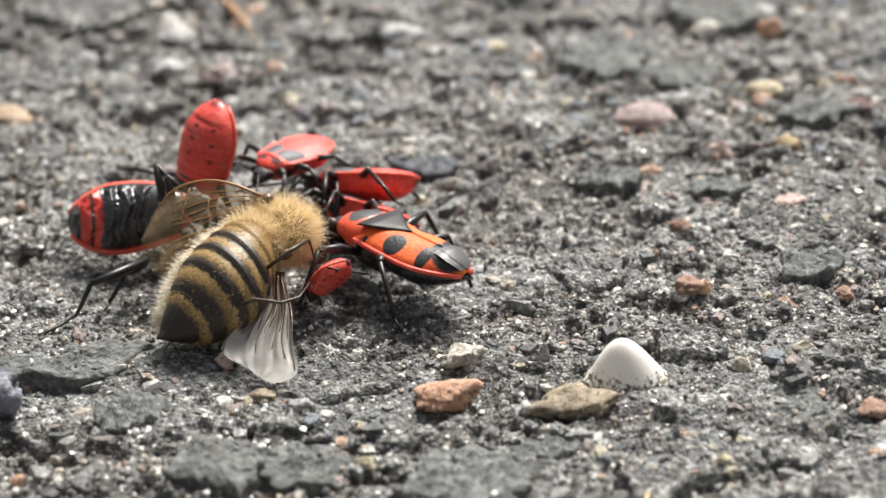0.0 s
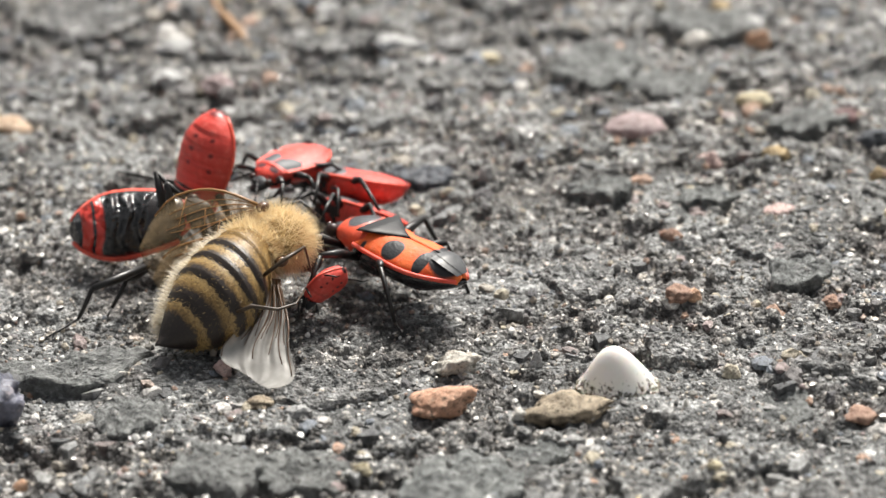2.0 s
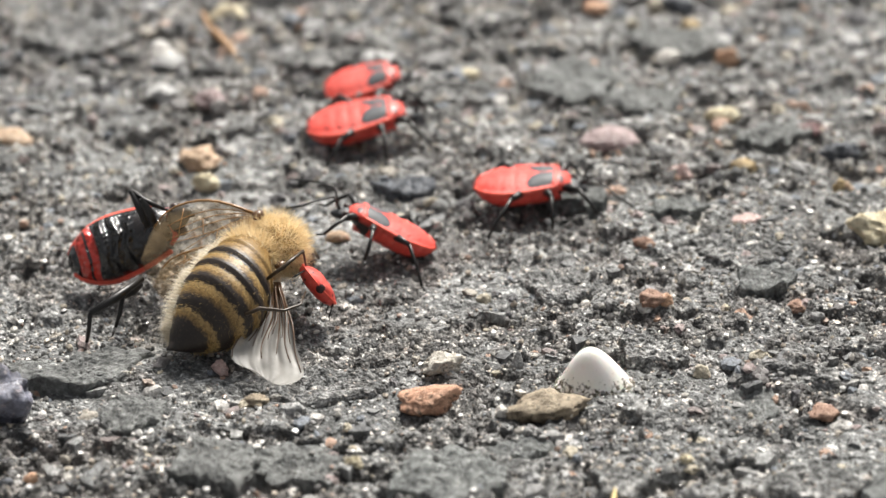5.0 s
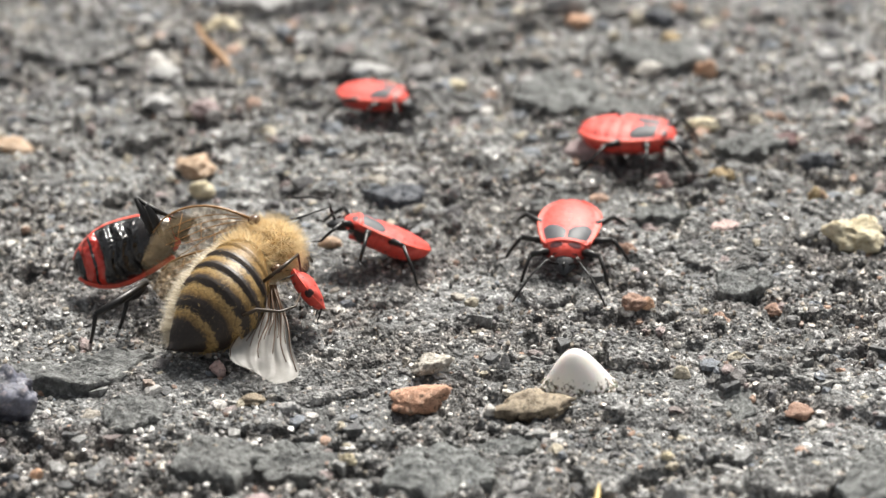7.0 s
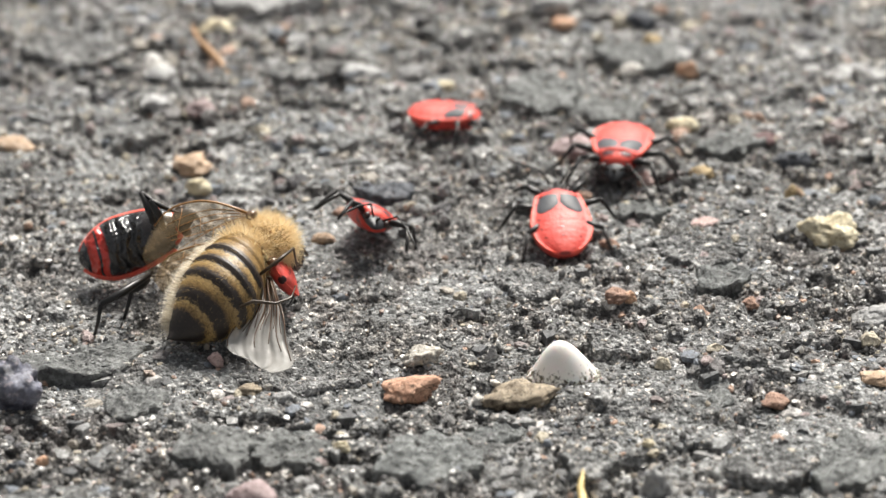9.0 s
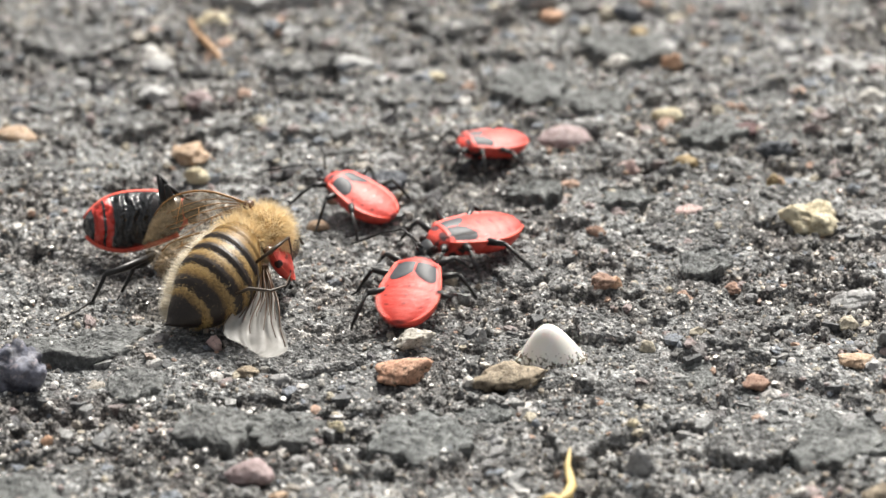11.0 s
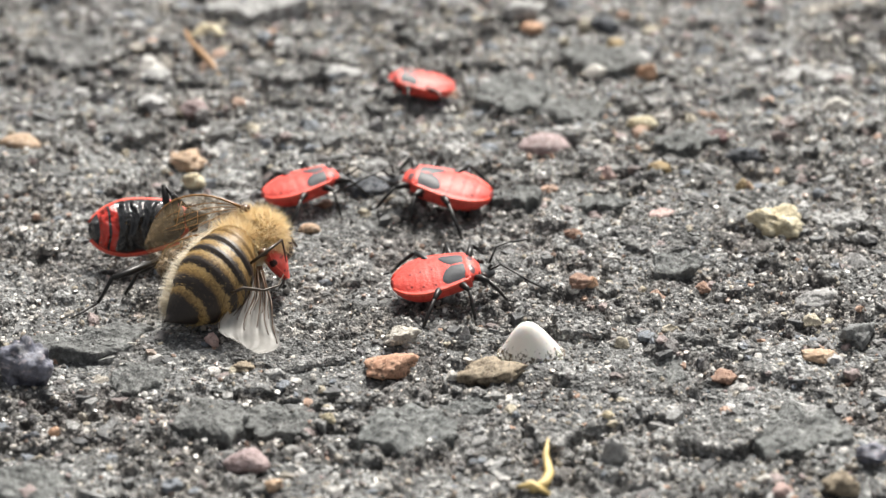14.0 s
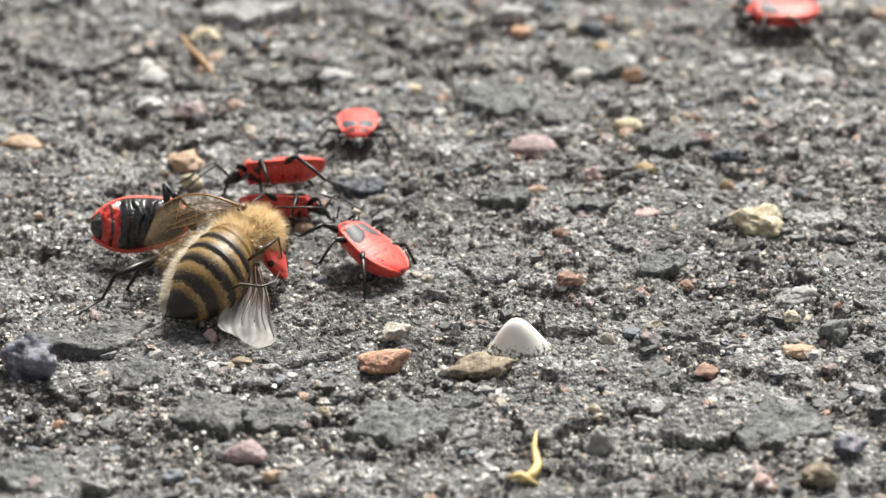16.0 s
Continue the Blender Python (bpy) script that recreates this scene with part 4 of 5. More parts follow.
def front(root, length, height, pronotum_mat, width, shape=YOUNG, stance=None, feelers=True):
    """Pronotum, head, eyes, feeler pair, beak and legs, common to all the bugs."""
    L, W = length, width
    droop = 0.10 if shape is YOUNG else 0.04
    pro = [body_ring(L * y, L * W * w, L * u, L * d, 24, -droop * L * max(0.0, (y - 0.2) / 0.16) ** 1.3 * 0.6, 0.8) for y, w, u, d in
           shape]
    ob = part("pronotum", loft(pro), pronotum_mat, root)
    ob.location.z = height
    chest = [body_ring(L * y, L * W * w, L * 0.02, L * d, 18, -0.03 * L) for y, w, d in
             ((-0.05, 0.40, 0.08), (0.02, 0.80, 0.145), (0.12, 0.82, 0.155), (0.22, 0.70, 0.135), (0.30, 0.54, 0.10), (0.35, 0.36, 0.06))]
    c = part("chest", loft(chest), CHEST, root, "black underside of the thorax")
    c.location.z = height
    head = [body_ring(L * y, L * W * w, L * u, L * d, 18, L * (z - droop * 0.75)) for y, w, u, d, z in
            ((0.32, 0.34, 0.045, 0.055, -0.01), (0.36, 0.42, 0.062, 0.06, -0.018), (0.40, 0.38, 0.058, 0.055, -0.03), (0.44, 0.27, 0.045, 0.045, -0.045), (0.48, 0.15, 0.028, 0.03, -0.06), (0.50, 0.05, 0.01, 0.012, -0.066))]
    h = part("head", loft(head), HEAD_BLACK, root, "black pointed head")
    h.location.z = height
    for side in (1, -1):
        part("eye", ellipsoid((0.4 * W * L * side, 0.375 * L, (0.005 - droop * 0.75) * L), (0.035 * L, 0.04 * L, 0.04 * L), 12, 8), EYE, h)
        if feelers:
            antenna(h, L, side).location.z -= droop * 0.75 * L * MM
    beak = part("beak", tube([(0, 0.48 * L, -0.04 * L), (0, 0.42 * L, -0.10 * L), (0, 0.30 * L, -0.13 * L)], [0.018 * L, 0.014 * L, 0.006 * L], 6), LEG_BLACK, root)
    beak.location.z = height
    legs = []
    for k, (pts, side) in enumerate(stance or [(p, s) for s in (1, -1) for p in LEGS]):
        o = leg(root, pts, L, 1 if stance is LEGS_ON_SIDE else side)
        o.location.z += height
        legs.append((o, side, k % 3))
    return legs


RISE = 0.07   # the back's rise over the rim, in parts of the length


def girth(s, point=0.62):
    """Half width of the abdomen along its length, tail to chest, 0 to 1."""
    if s < 0.46:
        return max(0.03, (1 - ((0.46 - s) / 0.465) ** 2.0) ** point)
    return 1 - 0.31 * ((s - 0.46) / 0.54) ** 1.7


def depth(s):
    return max(0.05, (1 - max(0.0, (0.42 - s) / 0.43) ** 2.0) ** 0.6) * (1 - 0.12 * max(0.0, s - 0.5))


def back_profile(u, rise):
    """Rise of the back at a share u of its half width: a low dome, a groove and a raised rim."""
    return rise * (1 - abs(u) ** 2.2) ** 0.9 + 0.02 * math.exp(-((abs(u) - 1) / 0.08) ** 2)


def abdomen_rings(L, W, n=44, plump=1.0, groove=0.05, rise=RISE, point=0.62):
    rings = []
    count = 48
    for k in range(count + 1):
        s = k / count
        seg = (s * 7.0) % 1.0
        crease = 1 - groove * math.exp(-((seg - 0.5) / 0.09) ** 2)
        e, w = depth(s), W * girth(s, point)
        ring = []
        for j in range(n):
            t = 2 * math.pi * j / n
            c, q = math.cos(t), math.sin(t)
            z = back_profile(c, rise) * e * crease if q >= 0 else -0.155 * e * plump * crease * abs(q) ** 0.85
            ring.append((L * w * c * MM, L * (-0.5 + 0.76 * s) * MM, L * z * MM))
        rings.append(ring)
    return rings


def back_height(L, W, x, y):
    """Height of the back over its middle plane, in mm."""
    s = min(1.0, max(0.0, (y / L + 0.5) / 0.76))
    return L * back_profile(min(0.98, abs(x) / (L * W * girth(s))), RISE) * depth(s)


def nymph(name, length, label, group="firebugs", width=0.255, plump=1.0, belly=None, pads=True, rim=0.016, groove=0.04, mark=(0.2, 0.02, 0.018), spot=1.0, legs=None, rise=RISE, point=0.62):
    """A wingless young firebug, length in mm, standing on its legs over its own origin."""
    L, W = length, width
    root = empty(name, label, "insect", group)
    height = (0.24 if legs else 0.275) * L * MM
    spots = [(0.0, -0.09 * L, 0.018 * L, 0.012 * L), (0.0, -0.20 * L, 0.022 * L, 0.013 * L), (0.0, -0.30 * L, 0.018 * L, 0.011 * L), (0.74 * W * L, -0.08 * L, 0.012 * L, 0.012 * L), (0.7 * W * L, -0.2 * L, 0.012 * L, 0.012 * L), (0.58 * W * L, -0.31 * L, 0.012 * L, 0.012 * L), (0.0, -0.485 * L, 0.05 * L, 0.016 * L)]
    spots = [(x, y, rx * spot, ry * spot) for x, y, rx, ry in spots]
    body = part("abdomen", loft(abdomen_rings(L, W, 44, plump, groove, rise, point)), belly or red_shell("red_abdomen", spots=spots, dark=mark, lines=True, blotched=True), root, "glossy red segmented abdomen")
    body.location.z = height
    got = front(root, L, height, red_shell("red_pronotum", (0.70, 0.055, 0.038), ((0.30 * W * L, 0.285 * L, 0.2 * W * L, 0.026 * L),), (0.11, 0.04, 0.045)), W, YOUNG, legs, legs is None)
    # pale raised edge right round the abdomen
    for side in (1, -1):
        pts = []
        for k in range(19):
            s = 0.03 + 0.94 * k / 18
            pts.append((side * L * W * girth(s, point) * 1.0, L * (-0.5 + 0.76 * s), 0.010 * L * depth(s)))
        part("body_edge", tube(pts, [rim * L] * 19, 6), RED_EDGE, body)
    if pads:
        for side in (1, -1):
            bm = bmesh.new()
            rows = []
            for k in range(13):
                s = k / 12
                y = (-0.005 + 0.225 * s) * L
                t = min(1.0, (s + 0.015) / 0.32)
                outer, inner = 0.90 * W * girth((y / L + 0.5) / 0.76), 0.22 * W * max(0.0, 1 - s / 0.5) - 0.004
                half = 0.5 * (outer - inner) * math.sqrt(1 - (1 - t) ** 2) * L
                x0 = 0.5 * (outer + inner) * L + 0.06 * W * L * (1 - t)
                row = []
                for q in range(9):
                    x = side * (x0 + half * (q / 4 - 1))
                    edge_in = 1 - abs(q / 4 - 1) ** 3
                    row.append(bm.verts.new((x * MM, y * MM, (back_height(L, W, x, y) - 0.004 * L + 0.014 * L * edge_in * math.sin(math.pi * (0.04 + 0.92 * s)) ** 0.4) * MM)))
                rows.append(row)
            for r0, r1 in zip(rows, rows[1:]):
                for q in range(8):
                    f = (r0[q], r0[q + 1], r1[q + 1], r1[q])
                    bm.faces.new(f if side > 0 else f[::-1])
            part("wing_pad", bm, PAD_GREY, body, "slate-black wing pad")
    return root, got


def adult(name, length, label):
    L, W = length, 0.178
    root = empty(name, label, "insect", "firebugs")
    height = 0.26 * L * MM
    rings = []
    for k in range(27):
        s = k / 26
        w = W * (1 - abs((s - 0.5) / 0.53) ** 2.1 if s < 0.5 else 1 - 0.14 * ((s - 0.5) / 0.5) ** 2)
        e = min(1.0, s / 0.36) ** 0.7
        rings.append(body_ring(L * (-0.5 + 0.66 * s), L * max(w, 0.02), L * 0.05 * e, L * 0.13 * e, 28, 0, 0.8))
    body = part("abdomen", loft(rings), black_shell("adult_black_belly", 0.22), root, "glossy black abdomen")
    body.location.z = height
    for side in (1, -1):
        pts = []
        for k in range(19):
            s = 0.03 + 0.94 * k / 18
            w = W * (1 - abs((s - 0.5) / 0.53) ** 2.1 if s < 0.5 else 1 - 0.14 * ((s - 0.5) / 0.5) ** 2)
            pts.append((side * L * max(w, 0.02) * 1.04, L * (-0.5 + 0.66 * s), 0.012 * L))
        part("body_edge", tube(pts, [0.013 * L] * 19, 6), RED_EDGE, body)
    # wing cases: red with round black spots, dark at the tips
    tip = [(0.0, -0.37 * L, 0.105 * L, 0.10 * L), (0.10 * L, -0.29 * L, 0.07 * L, 0.035 * L), (0.118 * L, -0.10 * L, 0.058 * L, 0.062 * L), (0.155 * L, 0.075 * L, 0.018 * L, 0.014 * L)]
    case = red_shell("orange_wing_case", (0.78, 0.10, 0.018), tip, (0.016, 0.017, 0.02), 0.6)
    for side in (1, -1):
        bm = bmesh.new()
        nu, nv = 9, 24
        grid = {}
        for lay in (0, 1):
            for i in range(nu):
                for j in range(nv):
                    s = j / (nv - 1)
                    y = -0.485 + 0.62 * s
                    q = (y + 0.5) / 0.66
                    w = W * (1 - abs((q - 0.5) / 0.53) ** 2.1 if q < 0.5 else 1 - 0.14 * ((q - 0.5) / 0.5) ** 2)
                    u = i / (nu - 1)
                    x = side * (0.004 + u * max(w, 0.02) * 0.97)
                    z = 0.098 * (1 - 0.75 * u ** 2.4) * min(1.0, (q / 0.2)) ** 0.5 - lay * 0.012
                    grid[lay, i, j] = bm.verts.new((x * L * MM, y * L * MM, z * L * MM))
        quads = []
        for i in range(nu - 1):
            for j in range(nv - 1):
                quads.append([grid[0, i, j], grid[0, i + 1, j], grid[0, i + 1, j + 1], grid[0, i, j + 1]])
                quads.append([grid[1, i, j + 1], grid[1, i + 1, j + 1], grid[1, i + 1, j], grid[1, i, j]])
        for i in range(nu - 1):
            for j in (0, nv - 1):
                quads.append([grid[0, i, j], grid[1, i, j], grid[1, i + 1, j], grid[0, i + 1, j]])
        for j in range(nv - 1):
            for i in (0, nu - 1):
                quads.append([grid[0, i, j], grid[0, i, j + 1], grid[1, i, j + 1], grid[1, i, j]])
        for qd in quads:
            bm.faces.new(qd)
        bmesh.ops.recalc_face_normals(bm, faces=bm.faces)
        part("wing_case", bm, case, body, "orange-red wing case with round black spots")
    # dark glassy wing tips that cross over the tail
    for side in (1, -1):
        rows = []
        bm = bmesh.new()
        for j in range(11):
            s = j / 10
            y = -0.478 + 0.16 * s
            half = 0.058 * math.sin(math.pi * (0.08 + 0.6 * s)) ** 0.8
            rows.append([bm.verts.new(((side * 0.02 + half * (q / 4 - 1)) * L * MM, y * L * MM, (0.098 * min(1.0, (y + 0.5) / 0.132) ** 0.5 * (1 - 0.5 * (abs(side * 0.02 + half * (q / 4 - 1)) / 0.16) ** 2) + (0.006 if side > 0 else 0.003)) * L * MM)) for q in range(9)])
        for r0, r1 in zip(rows, rows[1:]):
            for q in range(8):
                bm.faces.new((r0[q], r0[q + 1], r1[q + 1], r1[q]))
        part("wing_tip", bm, plain("smoky_wing_tip", (0.055, 0.058, 0.062), 0.42), body, "smoky dark grey wing tip")
    # black triangular shield between the wing cases
    tri = [body_ring(L * y, L * w, 0.012 * L, 0.02 * L, 12, 0.098 * L) for y, w in ((-0.10, 0.004), (-0.02, 0.055), (0.06, 0.115), (0.13, 0.165))]
    part("scutellum", loft(tri), plain("black_scutellum", (0.009, 0.0095, 0.011), 0.55), body, "black triangular shield")
    legs = front(root, L, height, red_shell("adult_pronotum", (0.74, 0.07, 0.03), ((0.0, 0.215 * L, 0.11 * L, 0.075 * L),), (0.07, 0.075, 0.082), 0.45), 0.178, GROWN, [(p, s) for s in (1, -1) for p in CLOSE_LEGS])
    return root, legs


bug_g = nymph("firebug_nymph", 6.9, "red firebug nymph with slate wing pads beside the bee", width=0.25, plump=1.3)
bug_h = nymph("firebug_nymph", 6.3, "small red firebug nymph with black legs on the asphalt", width=0.262, plump=1.3)
bug_i = nymph("firebug_nymph", 7.9, "large glossy red firebug nymph with slate wing pads", width=0.266, plump=1.25, groove=0.09, spot=1.4)
bug_j = nymph("firebug_nymph", 7.3, "plump red firebug nymph with dark wing pads", width=0.275, plump=1.3)
bug_f = nymph("firebug_nymph", 3.25, "tiny bright red firebug nymph feeding at the bee's wing", width=0.48, plump=1.3, pads=False, rise=0.16, mark=(0.03, 0.008, 0.008), spot=1.9, point=1.05)
bug_n = nymph("firebug_nymph", 7.4, "red firebug nymph walking over far asphalt", width=0.275, plump=1.3)
bug_a = nymph("firebug", 8.7, "firebug on its side, glossy black belly with red rim", width=0.225, plump=1.2, belly=BELLY, pads=False, rim=0.026, groove=0.02, legs=LEGS_ON_SIDE)
bug_e = adult("adult_firebug", 11.0, "adult firebug, orange-red wing cases with round black spots")


# ---- the dead honey bee ----
def bee_axis(y):
    return 1.9 + (3.35 - 1.9) * min(1.0, y / 6.9)


def strands(name, roots, material, parent, long, width, seed, lean=(0, 0, 0), wild=0.5):
    """Fine hairs from surface points along their normals."""
    rng = random.Random(seed)
    verts, faces = [], []
    for p, nrm in roots:
        d = (nrm + Vector((rng.uniform(-1, 1), rng.uniform(-1, 1), rng.uniform(-1, 1))) * wild + Vector(lean)).normalized()
        ln = long * rng.uniform(0.55, 1.25)
        side = d.cross(Vector((rng.uniform(-1, 1), rng.uniform(-1, 1), rng.uniform(-1, 1)))).normalized() * width
        bend = Vector((rng.uniform(-1, 1), rng.uniform(-1, 1), rng.uniform(-1, 0.4))) * ln * 0.16
        a = p - nrm * 0.05
        m, e = p + d * ln * 0.5 + bend * 0.4, p + d * ln + bend
        k = len(verts)
        verts += [(a - side), (a + side), (m + side * 0.8), (m - side * 0.8), e]
        faces += [(k, k + 1, k + 2, k + 3), (k + 3, k + 2, k + 4)]
    me = bpy.data.meshes.new(name)
    me.from_pydata([v * MM for v in verts], [], faces)
    me.materials.append(material)
    ob = new(name, me)
    ob.parent = parent
    return tagged(ob, kind="stuff")


def wing(name, parent, base, tip, side, length, width, material, vein_mat, label, crumple=0.0, seed=1, bow=0.10):
    """A membrane from base to tip with its veins; side points to its trailing edge (mm)."""
    ex = (Vector(tip) - Vector(base)).normalized()
    ez = ex.cross(Vector(side)).normalized()
    ey = ez.cross(ex)

    def at(u, v, up=0.0):
        lead = -bow * math.sin(math.pi * min(1.0, u * 1.02)) * width
        trail = width * (math.sin(math.pi * min(1.0, (0.06 + 0.94 * u) ** 1.25 * 0.72)) ** 0.8 * 1.0)
        taper = 1.0 if u < 0.72 else math.sqrt(max(0.0, 1 - ((u - 0.72) / 0.28) ** 2))
        w0, w1 = lead * taper + (1 - taper) * 0.42 * width, trail + (1 - taper) * (0.5 * width - trail)
        fold = crumple * (math.sin(v * 16 + u * 3 + seed) * 0.5 + 0.5 * math.sin(v * 29 + seed * 2)) * min(1.0, u * 2.2) * (1 - 0.6 * max(0.0, u - 0.6) / 0.4)
        arch = 0.16 * width * math.sin(math.pi * v) * u
        return Vector(base) + ex * u * length + ey * (w0 + (w1 - w0) * v) + ez * (fold + arch + up)

    bm = bmesh.new()
    nu, nv = 44, 48
    g = [[bm.verts.new(at(i / nu, j / nv) * MM) for j in range(nv + 1)] for i in range(nu + 1)]
    for i in range(nu):
        for j in range(nv):
            bm.faces.new((g[i][j], g[i + 1][j], g[i + 1][j + 1], g[i][j + 1]))
    bmesh.ops.remove_doubles(bm, verts=bm.verts, dist=1e-7)
    ob = part(name, bm, material, parent, label)
    lines = ([(u / 10, 0.0) for u in range(10)], [(0.03 + 0.10 * u, 0.45 - 0.01 * u) for u in range(8)], [(0.03 + 0.085 * u, 0.75 + 0.015 * u) for u in range(7)], [(0.05 + 0.09 * u, 0.26 + 0.01 * u) for u in range(9)], [(0.04 + 0.09 * u, 0.08 + 0.012 * u) for u in range(9)], [(0.04 + 0.08 * u, 0.53 + 0.012 * u) for u in range(9)], [(0.05 + 0.075 * u, 0.68 + 0.01 * u) for u in range(9)], [(0.05 + 0.07 * u, 0.88 - 0.004 * u) for u in range(8)], [(0.02 + 0.085 * u, 0.16 + 0.012 * u) for u in range(9)], [(0.02 + 0.08 * u, 0.34 + 0.02 * u) for u in range(9)],
             [(0.02 + 0.066 * u, 0.6 + 0.02 * u) for u in range(9)], [(0.45, 0.22 + 0.045 * u) for u in range(5)], [(0.62 + 0.01 * u, 0.05 + 0.06 * u) for u in range(6)], [(0.32 + 0.01 * u, 0.4 + 0.06 * u) for u in range(6)])
    for k, ln in enumerate(lines):
        part("vein", tube([at(u, v, 0.015) for u, v in ln], [(0.095 if k == 0 else 0.036) * (1 - 0.5 * n / len(ln)) for n in range(len(ln))], 5), vein_mat, ob)
    return ob


def pleated_wing(parent, base, tip, side, length, material, vein_mat, label):
    """A crumpled wing that opens like a fan, folded at its base and smooth at its tip (mm)."""
    ex = (Vector(tip) - Vector(base)).normalized()
    ez = ex.cross(Vector(side)).normalized()
    ey = ez.cross(ex)

    def at(u, v, up=0.0):
        half = 0.35 + 2.3 * u ** 1.1
        if u > 0.72:
            half *= math.sqrt(max(0.0, 1 - ((u - 0.72) / 0.29) ** 2.6))
        w = 2 * v - 1
        pleat = math.sin(w * 13 + 0.8 * math.sin(u * 7)) + 0.6 * math.sin(w * 23 + 2 * u + 1.1)
        fold = 0.17 * pleat * min(1.0, u * 5) * (1 - 0.9 * min(1.0, max(0.0, u - 0.42) / 0.4))
        droop = 0.25 * math.sin(math.pi * u) - 0.22 * w * w * u
        slant = 0.07 * w * length * u
        return Vector(base) + ex * (u * length - slant) + ey * (half * w + 0.12 * math.sin(9 * u + 2)) + ez * (fold + droop + up)

    bm = bmesh.new()
    nu, nv = 50, 72
    g = [[bm.verts.new(at(i / nu, j / nv) * MM) for j in range(nv + 1)] for i in range(nu + 1)]
    for i in range(nu):
        for j in range(nv):
            bm.faces.new((g[i][j], g[i + 1][j], g[i + 1][j + 1], g[i][j + 1]))
    bmesh.ops.remove_doubles(bm, verts=bm.verts, dist=1e-7)
    ob = part("forewing", bm, material, parent, label)
    rng = random.Random(8)
    for k in range(13):
        v0 = 0.03 + 0.94 * k / 12
        reach = rng.uniform(0.5, 0.78) if 0 < k < 12 else 0.86
        pts = [at(reach * q / 9, v0 + 0.02 * math.sin(q + k)) for q in range(10)]
        part("vein", tube(pts, [(0.085 if k in (0, 12) else 0.075) * (1 - 0.07 * q) for q in range(10)], 5), vein_mat, ob)
    return ob


def honey_bee():
    root = empty("honey_bee", "dead honey bee with golden fur, brown-banded abdomen and crumpled wings", "insect")
    rings, roots, n = [], [], 40
    count = 60
    rng = random.Random(5)

    def radius(s):
        w = 2.72 * (math.sin(math.pi * (0.5 * min(1.0, s / 0.54))) ** 0.92 if s < 0.54 else 1 - 0.42 * ((s - 0.54) / 0.46) ** 2.2)
        edges = (0.0, 0.24, 0.415, 0.565, 0.705, 0.845, 1.0)
        for a, b in zip(edges, edges[1:]):
            if a <= s < b:
                w *= 1 + 0.075 * (1 - (s - a) / (b - a)) - 0.035
        return max(w, 0.12)

    def along(s):
        return -0.6 + 7.6 * s

    for k in range(count + 1):
        s = k / count
        y = along(s)
        w = radius(s)
        ring = []
        for j in range(n):
            a = 2 * math.pi * j / n
            ring.append(((w * math.cos(a) + 0.25 + 0.7 * math.sin(math.pi * s)) * MM, (y + 0.25 * math.sin(a)) * MM, (bee_axis(y) + w * 0.88 * math.sin(a)) * MM))
        rings.append(ring)
    abdomen = part("abdomen", loft(rings), bee_abdomen_material(), root, "brown-black abdomen with golden bands")
    GOLD = hair("golden_fur", (0.70, 0.53, 0.27), (0.97, 0.86, 0.62))
    PALE = hair("pale_fringe", (0.74, 0.66, 0.5), (0.97, 0.93, 0.84))
    for _ in range(8000):
        s = rng.uniform(0.05, 1.0)
        a = rng.uniform(0, 2 * math.pi)
        w = radius(s)
        p = Vector((w * math.cos(a) + 0.25 + 0.7 * math.sin(math.pi * s), along(s) + 0.25 * math.sin(a), bee_axis(along(s)) + 0.88 * w * math.sin(a)))
        nrm = Vector((math.cos(a), -0.25, math.sin(a))).normalized()
        roots.append((p, nrm, abs(math.cos(a)), s))
    for _ in range(2600):
        s, a = rng.uniform(0.1, 1.0), math.pi + rng.uniform(-0.75, 0.45)
        a = 2 * math.pi - a
        w = radius(s)
        roots.append((Vector((w * math.cos(a) + 0.25 + 0.7 * math.sin(math.pi * s), along(s) + 0.25 * math.sin(a), bee_axis(along(s)) + 0.88 * w * math.sin(a))), Vector((math.cos(a), -0.25, math.sin(a))).normalized(), 1.0, s))
    fringe = [(p, q) for p, q, c, s in roots if c > 0.72 and s > 0.1 and p.x < 0]
    strands("fringe", fringe, PALE, abdomen, 0.7, 0.016, 3, (-0.3, -0.4, 0), 0.45)
    gold_at = ((0.19, 0.24), (0.34, 0.415), (0.49, 0.565), (0.63, 0.705), (0.78, 1.0))
    down = [(p, q) for k, (p, q, c, s) in enumerate(roots) if (k % 6 == 0 and s > 0.25) or any(a <= s <= b for a, b in gold_at)]
    strands("down", down, hair("dull_gold_down", (0.34, 0.23, 0.085), (0.56, 0.41, 0.18)), abdomen, 0.26, 0.010, 4, (0, -1.4, 0), 0.4)

    def globe(c, r, count, seed, skip=None):
        rg = random.Random(seed)
        out = []
        while len(out) < count:
            v = Vector((rg.gauss(0, 1), rg.gauss(0, 1), rg.gauss(0, 1))).normalized()
            if skip and skip(v) and rg.random() < 0.8:
                continue
            out.append((Vector((c[0] + v.x * r[0], c[1] + v.y * r[1], c[2] + v.z * r[2])), Vector((v.x / r[0], v.y / r[1], v.z / r[2])).normalized()))
        return out

    DARK = plain("bee_dark_cuticle", (0.05, 0.032, 0.018), 0.4)
    TAN = plain("bee_thorax_skin", (0.3, 0.19, 0.07), 0.6)
    c, r = (0.3, 8.75, 3.05), (1.8, 1.65, 1.4)
    thorax = part("thorax", ellipsoid(c, r, 28, 18), TAN, root, "thorax under dense golden fur")
    strands("fur", globe(c, r, 8000, 6, lambda v: abs(v.x) < 0.42 and -0.55 < v.y < -0.2 and v.z > 0.3), GOLD, thorax, 0.95, 0.013, 7, (0, -0.2, 0.0), 0.85)
